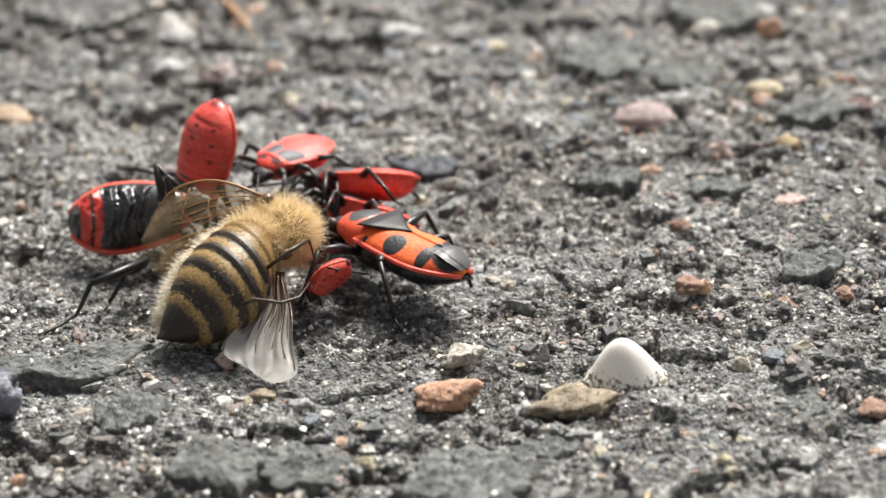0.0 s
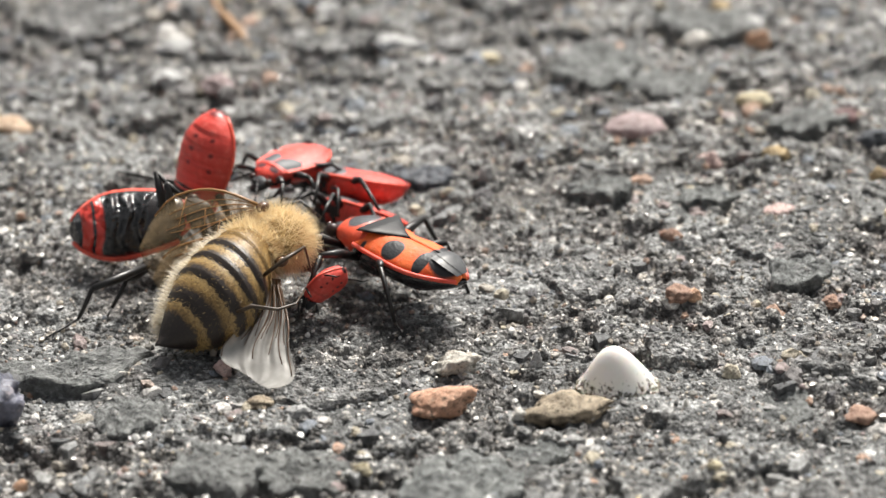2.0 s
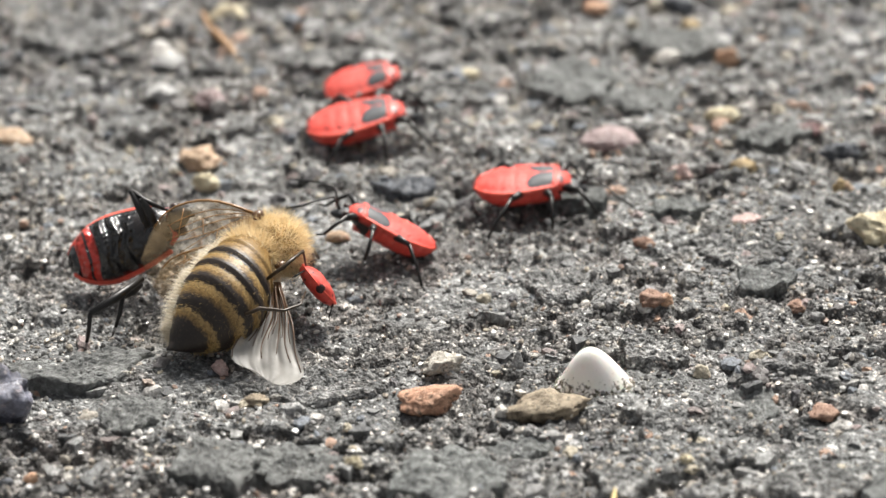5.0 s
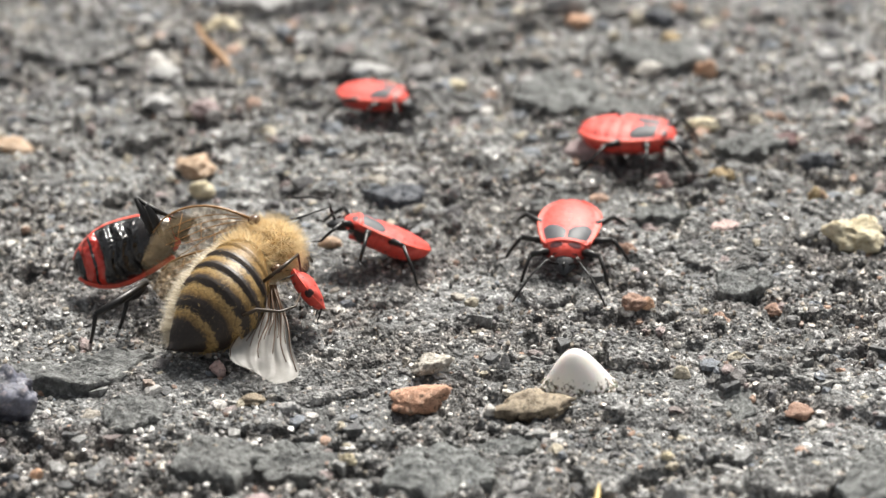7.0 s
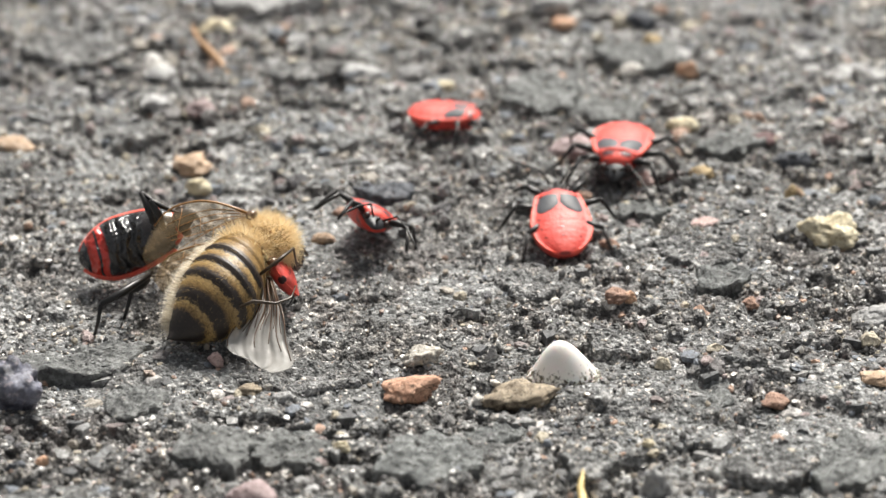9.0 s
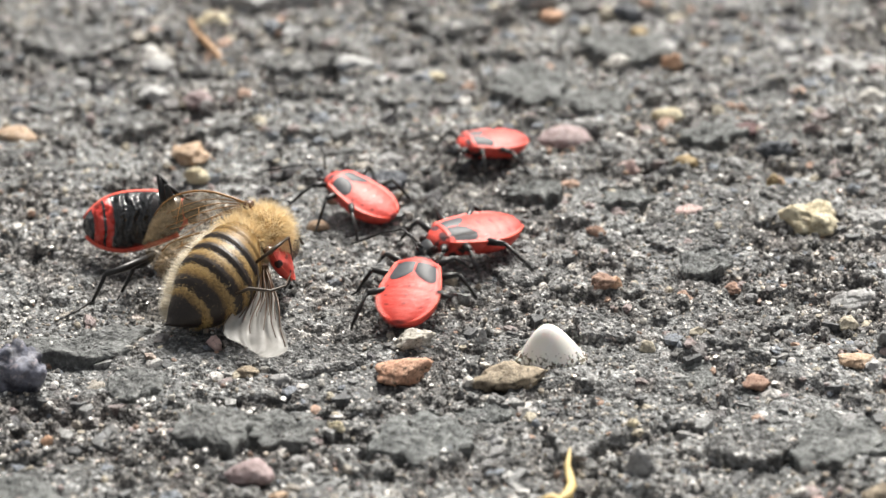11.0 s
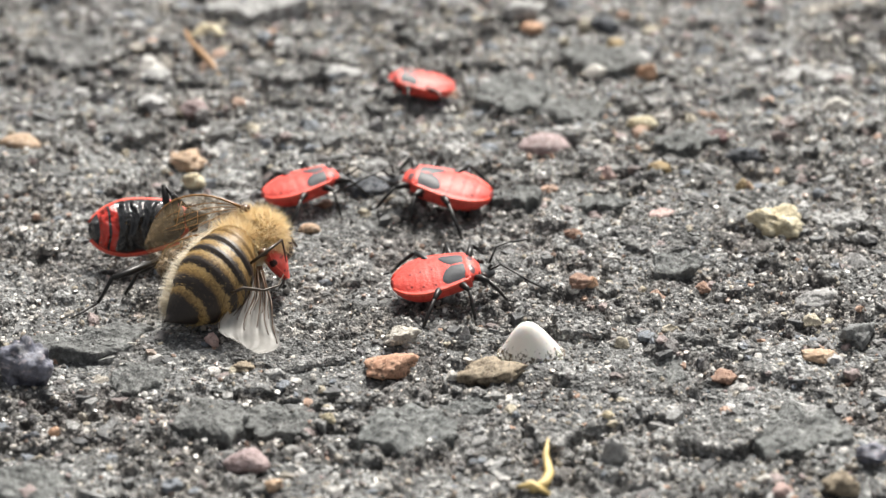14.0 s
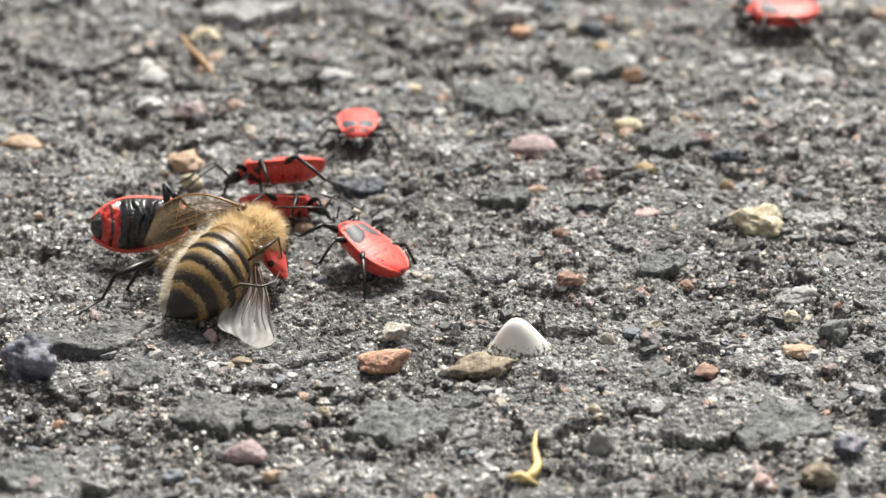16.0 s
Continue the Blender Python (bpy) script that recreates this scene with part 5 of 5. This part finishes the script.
    c2, r2 = (0.0, 10.1, 1.3), (1.6, 0.9, 1.3)
    head = part("head", ellipsoid(c2, r2, 24, 16), DARK, root, "dark head with short fur")
    strands("face_fur", globe(c2, r2, 900, 9), GOLD, head, 0.35, 0.014, 10)
    for side in (1, -1):
        part("eye", ellipsoid((1.35 * side, 10.1, 1.4), (0.42, 0.75, 1.0), 16, 12), EYE, head)
        part("antenna", tube([(0.35 * side, 10.9, 1.4), (0.7 * side, 11.4, 1.3), (0.9 * side, 11.6, 0.4)], [0.1, 0.09, 0.1], 6), DARK, head)
    waist = part("waist", ellipsoid((0, 7.0, 3.2), (0.9, 0.7, 0.9), 16, 10), DARK, root)
    strands("waist_fur", globe((0.1, 7.1, 3.3), (1.8, 0.9, 1.45), 3000, 12), GOLD, waist, 0.85, 0.016, 13)
    BROWN = plain("brown_bee_leg", (0.12, 0.05, 0.025), 0.35)
    for side in (-1,):
        for y0, y1, y2, out in ((8.3, 7.2, 5.2, 3.1), (9.0, 8.8, 8.2, 2.6)):
            l = part("leg", tube([(0.8 * side, y0, 2.2), (out * 0.6 * side, y1, 1.9), (out * side, (y1 + y2) / 2, 0.2), (out * 1.05 * side, y2, -1.0)], [0.22, 0.27, 0.24, 0.1], 7), BROWN, root, "brown hairy leg")
    for pts in (((2.84, 5.26, 3.62), (4.23, 6.07, 4.91), (3.48, 8.09, 4.19), (3.13, 8.43, 3.22), (2.79, 8.71, 1.66)), ((3.59, 2.68, 3.22), (4.26, 3.23, 3.54), (5.08, 4.32, 2.96), (5.62, 5.17, 3.03), (4.33, 6.94, 2.34))):
        part("leg", tube(pts, [0.11, 0.13, 0.09, 0.07, 0.04][:len(pts)], 7), DARK, root, "thin dark brown leg")
    VEIN = plain("wing_vein", (0.09, 0.045, 0.02), 0.35)
    AMBER = plain("amber_wing_vein", (0.34, 0.18, 0.065), 0.3)
    LEFT = membrane("smoky_brown_wing", (0.5, 0.36, 0.2), 0.82)
    RIGHT = membrane("milky_wing", (0.70, 0.68, 0.64), 0.66)
    wing("forewing", root, (-0.93, 8.86, 4.87), (-6.44, 4.78, 4.71), (3.44, -4.43, -5.42), 6.86, 5.0, LEFT, AMBER, "smoky translucent forewing", 0.05, 1, 0.22)
    wing("hindwing", root, (-0.98, 7.50, 3.67), (-5.49, 4.06, 2.39), (3.44, -4.43, -5.42), 5.81, 3.0, LEFT, AMBER, "smoky translucent hindwing", 0.05, 2)
    pleated_wing(root, (2.5, 6.4, 2.62), (6.35, 0.55, 0.38), (-5.44, -5.13, 0.97), 6.75, RIGHT, VEIN, "milky crumpled forewing spread like a fan on the ground")
    HINGE = plain("tegula_brown", (0.10, 0.045, 0.02), 0.3)
    for at in ((-0.75, 8.95, 4.75), (2.35, 7.2, 3.3)):
        part("tegula", ellipsoid(at, (0.36, 0.42, 0.28), 14, 10), HINGE, root, "dark brown wing hinge")
    return root


bee = honey_bee()
cam.data.dof.focus_object = bee


# ---- what moves ----
def go(root, rows):
    walk(root, [(t, pose(x, y, z, rx, ry, rz)) for t, x, y, z, rx, ry, rz in rows])


def steps(bug, rows, fidget=3.0, tuck=0.0):
    """Legs swing as far as the body travels; those of the bug head down stay tucked until it leaves."""
    root, legs = bug
    times = [k * 0.1 for k in range(161)]
    ts = [r[0] for r in rows]
    xs, ys, yaw = (np.interp(times, ts, [r[k] for r in rows]) for k in (1, 2, 6))
    gone = np.concatenate([[0], np.cumsum(np.hypot(np.diff(xs), np.diff(ys)) + np.abs(np.diff(yaw)) * 0.00004)])
    speed = np.gradient(gone, 0.1)
    for n, (ob, side, k) in enumerate(legs):
        at = ob.location.copy()
        out = []
        for i, t in enumerate(times):
            if i % 2 and speed[i] < 0.001:
                continue
            phase = gone[i] / 0.0035 * 2 * math.pi + (n + k) * math.pi
            amp = 14 * min(1.0, speed[i] / 0.006) + fidget * 0.4
            swing = amp * math.sin(phase + 0.6 * math.sin(t * 1.3 + n))
            swing += tuck * (0.3, 0.65, 1.0)[k] * min(1.0, max(0.0, (3.5 - t) / 0.3))
            m = pose(at.x, at.y, at.z, 0, side * -4 * min(1.0, speed[i] / 0.006) * max(0.0, math.cos(phase)), side * swing)
            out.append((t, m))
        if out[-1][0] < 15.99:
            out.append((16.0, out[-1][1]))
        walk(ob, out)


def motions():
    for bug, rows in (
        (bug_g, [
            (0.00, -0.00513, -0.00186, 0.00045, 8, 42, 69), (1.50, -0.00513, -0.00134, 0.00045, 8, 42, 66),
            (3.00, -0.00486, -0.00047, 0.00041, 8, 40, 67), (3.20, -0.00434, 0.00020, 0.00024, 8, 30, 67),
            (3.30, -0.00375, 0.00112, 0.00012, 8, 20, 63), (3.40, -0.00292, 0.00075, 0.00003, 10, 5, 53),
            (3.50, -0.00316, -0.00074, 0.00017, 24, 10, 69), (3.60, -0.00341, -0.00102, 0.00061, 26, 14, 76),
            (4.00, -0.00332, -0.00119, 0.00071, 29, 10, 83), (6.50, -0.00273, -0.00173, 0.00071, 28, 10, 91),
            (7.00, -0.00266, -0.00170, 0.00060, 26, 12, 93), (7.50, -0.00242, -0.00156, 0.00085, 26, -10, 140),
            (8.00, -0.00224, -0.00190, 0.00095, 26, -22, 152), (8.50, -0.00284, -0.00039, 0.00095, 28, -24, 178),
            (9.00, -0.00264, -0.00032, 0.00095, 28, -28, 174), (10.00, -0.00353, -0.00053, 0.00000, 4, 0, 109),
            (10.70, -0.00362, 0.00202, 0.00006, 16, 0, 64), (11.30, -0.00179, 0.00361, 0.00008, 18, 0, -1),
            (11.50, -0.00155, 0.00310, 0.00007, 16, 0, -53), (12.00, -0.00392, 0.00281, 0.00006, 16, 0, -53),
            (12.20, -0.00447, 0.00737, 0.00008, 18, 0, 1), (12.50, -0.00436, 0.00947, 0.00008, 18, 0, -1),
            (13.00, -0.00422, 0.00927, 0.00008, 18, 0, -6), (13.50, -0.00405, 0.00776, 0.00005, 15, 0, -64),
            (14.00, -0.00506, 0.00532, 0.00003, 11, 0, -78), (14.20, -0.00668, 0.00460, 0.00003, 10, 0, -87),
            (14.50, -0.00580, 0.00203, 0.00000, 0, -35, -98), (15.00, -0.00582, 0.00181, 0.00000, 0, -35, -94),
            (15.50, -0.00635, 0.00138, 0.00000, 0, -35, -98), (16.00, -0.00679, 0.00190, 0.00000, 0, -35, -96),
        ]),
        (bug_h, [
            (0.00, -0.00890, 0.00250, 0.00225, 6, 0, 138), (1.50, -0.00885, 0.00262, 0.00225, 6, 0, 138),
            (3.00, -0.00880, 0.00330, 0.00225, 6, 0, 136), (3.20, -0.00913, 0.00660, 0.00095, 6, 10, 125),
            (3.30, -0.00789, 0.00713, 0.00086, 0, 14, 114), (3.40, -0.00803, 0.01128, 0.00042, 0, 0, 90),
            (3.50, -0.00698, 0.01441, 0.00004, 13, 0, 74), (3.55, -0.00559, 0.01561, 0.00006, 16, 0, 31),
            (3.60, -0.00400, 0.01666, 0.00008, 18, 0, -12), (3.80, -0.00306, 0.01797, 0.00007, 17, 0, -53),
            (4.00, -0.00323, 0.02146, 0.00005, 18, 14, -72), (6.50, -0.00189, 0.02152, 0.00001, 5, 0, -96),
            (7.00, -0.00163, 0.02030, 0.00000, 4, 0, -118), (7.50, -0.00080, 0.02029, 0.00000, 4, 0, -123),
            (8.00, -0.00061, 0.02010, 0.00000, 4, 0, -128), (8.50, 0.00270, 0.01764, 0.00000, 4, 0, -115),
            (9.00, 0.00421, 0.01663, 0.00000, 4, 0, -111), (9.60, 0.00570, 0.01395, 0.00003, 11, 0, -67),
            (10.20, 0.00694, 0.01145, 0.00007, 18, 0, -24), (10.57, 0.00673, 0.01093, 0.00004, 13, 0, 36),
            (10.93, 0.00689, 0.01025, 0.00002, 9, 0, 95), (11.30, 0.00727, 0.00980, 0.00000, 4, 0, 155),
            (11.50, 0.00716, 0.00921, 0.00000, 4, 0, 141), (12.00, 0.00569, 0.00868, 0.00000, 4, 0, 117),
            (12.50, 0.00548, 0.00881, 0.00000, 4, 0, 120), (13.00, 0.00546, 0.00862, 0.00000, 4, 0, 117),
            (13.20, 0.00683, 0.01288, 0.00001, 7, 0, 98), (13.50, 0.00618, 0.01736, 0.00004, 13, 0, 79),
            (14.00, 0.00336, 0.02246, 0.00003, 11, 0, 85), (14.50, 0.00266, 0.02268, 0.00001, 6, 0, 96),
            (15.00, 0.00030, 0.02021, 0.00000, 4, 0, 121), (15.50, 0.00015, 0.01927, 0.00000, 4, 0, 136),
            (16.00, -0.00078, 0.01505, 0.00000, 4, 0, 178),
        ]),
        (bug_i, [
            (0.00, -0.01531, 0.00055, 0.00472, -112, 0, -52), (1.50, -0.01526, 0.00056, 0.00472, -112, 0, -52),
            (3.00, -0.01517, 0.00130, 0.00472, -112, 0, -52), (3.20, -0.01445, 0.00447, 0.00472, -112, 0, -56),
            (3.30, -0.01380, 0.00651, 0.00470, -105, 0, -58), (3.40, -0.00826, 0.00774, 0.00134, -45, 0, -50),
            (3.50, -0.00490, 0.00733, 0.00002, 9, 0, -95), (3.60, -0.00348, 0.01017, 0.00003, 0, 10, -59),
            (3.80, -0.00397, 0.01210, 0.00006, 15, 0, -62), (4.00, -0.00318, 0.01269, 0.00012, 20, 18, -71),
            (5.20, -0.00303, 0.01470, 0.00003, 10, 0, -88), (6.30, 0.00339, 0.01618, 0.00000, 4, 0, -98),
            (6.50, 0.00508, 0.01562, 0.00000, 4, 0, -103), (6.80, 0.01541, 0.01179, 0.00000, 4, 0, -98),
            (7.00, 0.01603, 0.01190, 0.00000, 4, 0, -109), (7.50, 0.01582, 0.00995, 0.00000, 4, 0, -126),
            (8.00, 0.01583, 0.01125, 0.00000, 4, 0, -128), (8.50, 0.01570, 0.01196, 0.00000, 4, 0, -141),
            (9.00, 0.01583, 0.00951, 0.00000, 4, 0, -193), (10.00, 0.01294, 0.00357, 0.00000, 4, 0, -222),
            (10.70, 0.00798, -0.00275, 0.00000, 4, 0, -243), (11.30, 0.00316, -0.00451, 0.00001, 6, 0, -266),
            (11.50, 0.00507, -0.00273, 0.00002, 8, 0, -300), (12.00, 0.00314, 0.00150, 0.00002, 9, 0, -320),
            (12.20, 0.00321, 0.00125, 0.00002, 9, 0, -318), (12.40, 0.00509, 0.00051, 0.00009, 18, 0, -354),
            (12.45, 0.00536, 0.00000, 0.00006, 15, 0, -396), (12.50, 0.00560, -0.00063, 0.00008, 17, 8, -437),
            (13.00, 0.00650, 0.00124, 0.00008, 19, 6, -413), (13.10, 0.00592, 0.00232, 0.00008, 17, 0, -372),
            (13.20, 0.00524, 0.00314, 0.00009, 18, 0, -330), (13.50, 0.00539, 0.00705, 0.00009, 18, 0, -342),
            (14.00, 0.00417, 0.00385, 0.00004, 12, 0, -283), (14.20, -0.00093, 0.00531, 0.00005, 14, 0, -291),
            (14.50, -0.00551, 0.00504, 0.00110, -8, 0, -269), (15.00, -0.00558, 0.00380, 0.00166, -2, 25, -281),
            (15.50, -0.00626, 0.00310, 0.00177, -2, 32, -282), (16.00, -0.00734, 0.00377, 0.00177, -2, 32, -271),
        ]),
        (bug_j, [
            (0.00, -0.00488, 0.00049, 0.00108, -6, 32, 72), (0.50, -0.00487, 0.00036, 0.00108, -6, 32, 72),
            (1.50, -0.00547, 0.00191, 0.00087, 4, 25, 75), (3.00, -0.00516, 0.00257, 0.00087, 4, 25, 74),
            (3.20, -0.00500, 0.00380, 0.00017, 4, 25, 86), (3.30, -0.00442, 0.00353, 0.00007, 4, 15, 99),
            (3.40, -0.00209, 0.00715, 0.00000, 4, 0, 150), (3.43, -0.00065, 0.00657, 0.00000, 3, -2, 198),
            (3.47, 0.00078, 0.00595, 0.00000, 1, -3, 246), (3.50, 0.00225, 0.00532, 0.00001, 0, -5, 294),
            (3.60, 0.00202, 0.00817, 0.00011, 0, 20, 313), (3.80, 0.00499, 0.00655, 0.00006, 0, -15, 319),
            (4.00, 0.00520, 0.00680, 0.00012, 27, 2, 298), (4.80, 0.00682, 0.00547, 0.00002, 9, 0, 273),
            (5.60, 0.00877, 0.00005, 0.00000, 4, 0, 215), (6.30, 0.00999, -0.00203, 0.00020, -4, 0, 171),
            (6.50, 0.01017, -0.00198, 0.00020, -4, 0, 171), (7.00, 0.01012, -0.00203, 0.00020, -4, 0, 170),
            (7.50, 0.01036, -0.00172, 0.00020, -4, 0, 167), (8.00, 0.01094, -0.00204, 0.00000, 4, 0, 140),
            (8.50, 0.01087, -0.00244, 0.00002, 8, 0, 87), (8.80, 0.01053, -0.00104, 0.00008, 17, 0, 38),
            (9.00, 0.01069, 0.00035, 0.00009, 18, 0, 1), (9.20, 0.01041, 0.00104, 0.00009, 18, 0, -23),
            (10.00, 0.00742, -0.00148, 0.00008, 18, 0, 39), (10.70, 0.00311, -0.00645, 0.00003, 11, 0, 88),
            (10.90, 0.00174, -0.00854, 0.00005, 14, 0, 21), (11.10, 0.00072, -0.01106, 0.00008, 17, 0, -46),
            (11.30, 0.00269, -0.01052, 0.00004, 12, 0, -81), (11.50, 0.00426, -0.00936, 0.00004, 11, 8, -89),
            (12.00, 0.00424, -0.00923, 0.00004, 11, 8, -88), (12.50, 0.00437, -0.00944, 0.00004, 11, 8, -87),
            (13.00, 0.00427, -0.00911, 0.00004, 11, 8, -86), (13.50, 0.00427, -0.00911, 0.00004, 11, 8, -87),
            (14.00, 0.00427, -0.00907, 0.00004, 11, 8, -85), (14.20, 0.00274, -0.00944, 0.00008, 17, 0, -29),
            (14.30, 0.00218, -0.00851, 0.00016, 15, 0, 7), (14.40, 0.00173, -0.00775, 0.00024, 12, 0, 43),
            (14.50, 0.00085, -0.00773, 0.00040, 20, 14, 53), (15.00, -0.00084, -0.00557, 0.00042, 21, 14, 53),
            (15.50, -0.00108, -0.00574, 0.00042, 21, 14, 51), (16.00, -0.00144, -0.00515, 0.00042, 21, 14, 51),
        ]),
        (bug_f, [
            (0.00, -0.00605, -0.00982, 0.00175, -50, 32, 60), (1.50, -0.00609, -0.00971, 0.00175, -50, 32, 60),
            (3.00, -0.00593, -0.00944, 0.00175, -50, 32, 60), (3.50, -0.00670, -0.00920, 0.00205, -30, 52, -8),
            (4.00, -0.00695, -0.00918, 0.00215, -28, 52, -14), (6.50, -0.00710, -0.00940, 0.00215, -28, 52, -16),
            (7.00, -0.00725, -0.00935, 0.00220, -28, 52, -18), (7.50, -0.00800, -0.00881, 0.00224, -28, 52, -18),
            (8.00, -0.00838, -0.00874, 0.00251, -28, 52, -25), (9.00, -0.00844, -0.00877, 0.00251, -28, 52, -25),
            (11.50, -0.00834, -0.00863, 0.00258, -28, 52, -28), (12.50, -0.00827, -0.00866, 0.00258, -28, 52, -28),
            (14.00, -0.00827, -0.00828, 0.00251, -28, 52, -30), (14.50, -0.00806, -0.00812, 0.00237, -26, 50, -34),
            (15.00, -0.00826, -0.00833, 0.00237, -26, 50, -36), (15.50, -0.00800, -0.00829, 0.00237, -26, 50, -34),
            (16.00, -0.00810, -0.00834, 0.00237, -26, 50, -32),
        ]),
        (bug_n, [
            (0.00, 0.06300, 0.03400, 0.00000, 0, 0, 95), (13.50, 0.05600, 0.03500, 0.00000, 0, 0, 95),
            (14.60, 0.04840, 0.03413, 0.00000, 0, 0, 95), (15.00, 0.04383, 0.03513, 0.00000, 0, 0, 100),
            (15.50, 0.03945, 0.03519, 0.00000, 0, 0, 92), (16.00, 0.03653, 0.03438, 0.00000, 0, 0, 88),
        ]),
        (bug_a, [
            (0.00, -0.01753, -0.00319, 0.00397, 171, -47, 96), (1.50, -0.01747, -0.00311, 0.00399, 170, -47, 97),
            (3.00, -0.01766, -0.00273, 0.00402, 169, -46, 98), (3.30, -0.01821, -0.00342, 0.00410, 163, -46, 103),
            (3.50, -0.01857, -0.00437, 0.00425, 152, -43, 110), (4.00, -0.01816, -0.00501, 0.00428, 149, -43, 112),
            (6.50, -0.01806, -0.00508, 0.00427, 151, -43, 111), (7.00, -0.01785, -0.00502, 0.00426, 151, -43, 111),
            (8.00, -0.01753, -0.00457, 0.00426, 151, -43, 110), (9.00, -0.01762, -0.00470, 0.00425, 152, -43, 110),
            (11.50, -0.01709, -0.00277, 0.00397, 171, -47, 96), (12.50, -0.01710, -0.00319, 0.00396, 172, -47, 96),
            (14.00, -0.01685, -0.00342, 0.00395, 173, -47, 95), (15.00, -0.01682, -0.00341, 0.00394, 173, -47, 95),
            (16.00, -0.01678, -0.00310, 0.00393, 174, -47, 94),
        ]),
        (bug_e, [
            (0.00, -0.00308, -0.00703, 0.00010, 3, 9, 47), (1.50, -0.00292, -0.00666, 0.00010, 3, 9, 46),
            (3.00, -0.00267, -0.00623, 0.00010, 3, 9, 46), (3.20, -0.00155, -0.00529, 0.00016, 3, 0, 47),
            (3.30, -0.00133, -0.00544, 0.00032, 3, 20, 61), (3.40, -0.00061, -0.00565, 0.00002, 3, 12, 42),
            (3.50, 0.00323, -0.00845, 0.00156, 4, 62, 12), (3.60, 0.00889, -0.00591, 0.00012, 17, 0, -32),
            (3.70, 0.01142, -0.00497, 0.00009, 15, 0, -58), (3.80, 0.01289, -0.00479, 0.00004, 10, 0, -84),
            (4.00, 0.03250, -0.00490, 0.00001, 4, 0, -99), (4.60, 0.05552, -0.00197, 0.00000, 0, 0, -99),
            (8.00, 0.06500, 0.01500, 0.00000, 0, 0, -100), (16.00, 0.08000, 0.02000, 0.00000, 0, 0, -110),
        ]),
    ):
        go(bug[0], rows)
        steps(bug, rows, tuck=75.0 if bug is bug_i else 0.0)
    go(bee, [
            (0.00, -0.01500, -0.01296, 0.0, 9, 0, -46.6),
            (1.50, -0.01506, -0.01286, 0.0, 9, 0, -46.2),
            (3.00, -0.01505, -0.01271, 0.0, 9, 0, -45.1),
            (3.30, -0.01480, -0.01261, 0.0, 9, 0, -41.3),
            (3.50, -0.01423, -0.01322, 0.0, 9, 0, -40.5),
            (4.00, -0.01442, -0.01328, 0.0, 9, 0, -41.3),
            (6.50, -0.01450, -0.01315, 0.0, 9, 0, -40.9),
            (7.00, -0.01447, -0.01309, 0.0, 9, 0, -41.0),
            (8.00, -0.01450, -0.01289, 0.0, 9, 0, -41.4),
            (9.00, -0.01447, -0.01283, 0.0, 9, 0, -41.6),
            (11.50, -0.01459, -0.01306, 0.0, 9, 0, -42.8),
            (12.50, -0.01461, -0.01280, 0.0, 9, 0, -43.6),
            (14.00, -0.01464, -0.01292, 0.0, 9, 0, -43.5),
            (16.00, -0.01463, -0.01276, 0.0, 9, 0, -43.3),
        ])


motions()
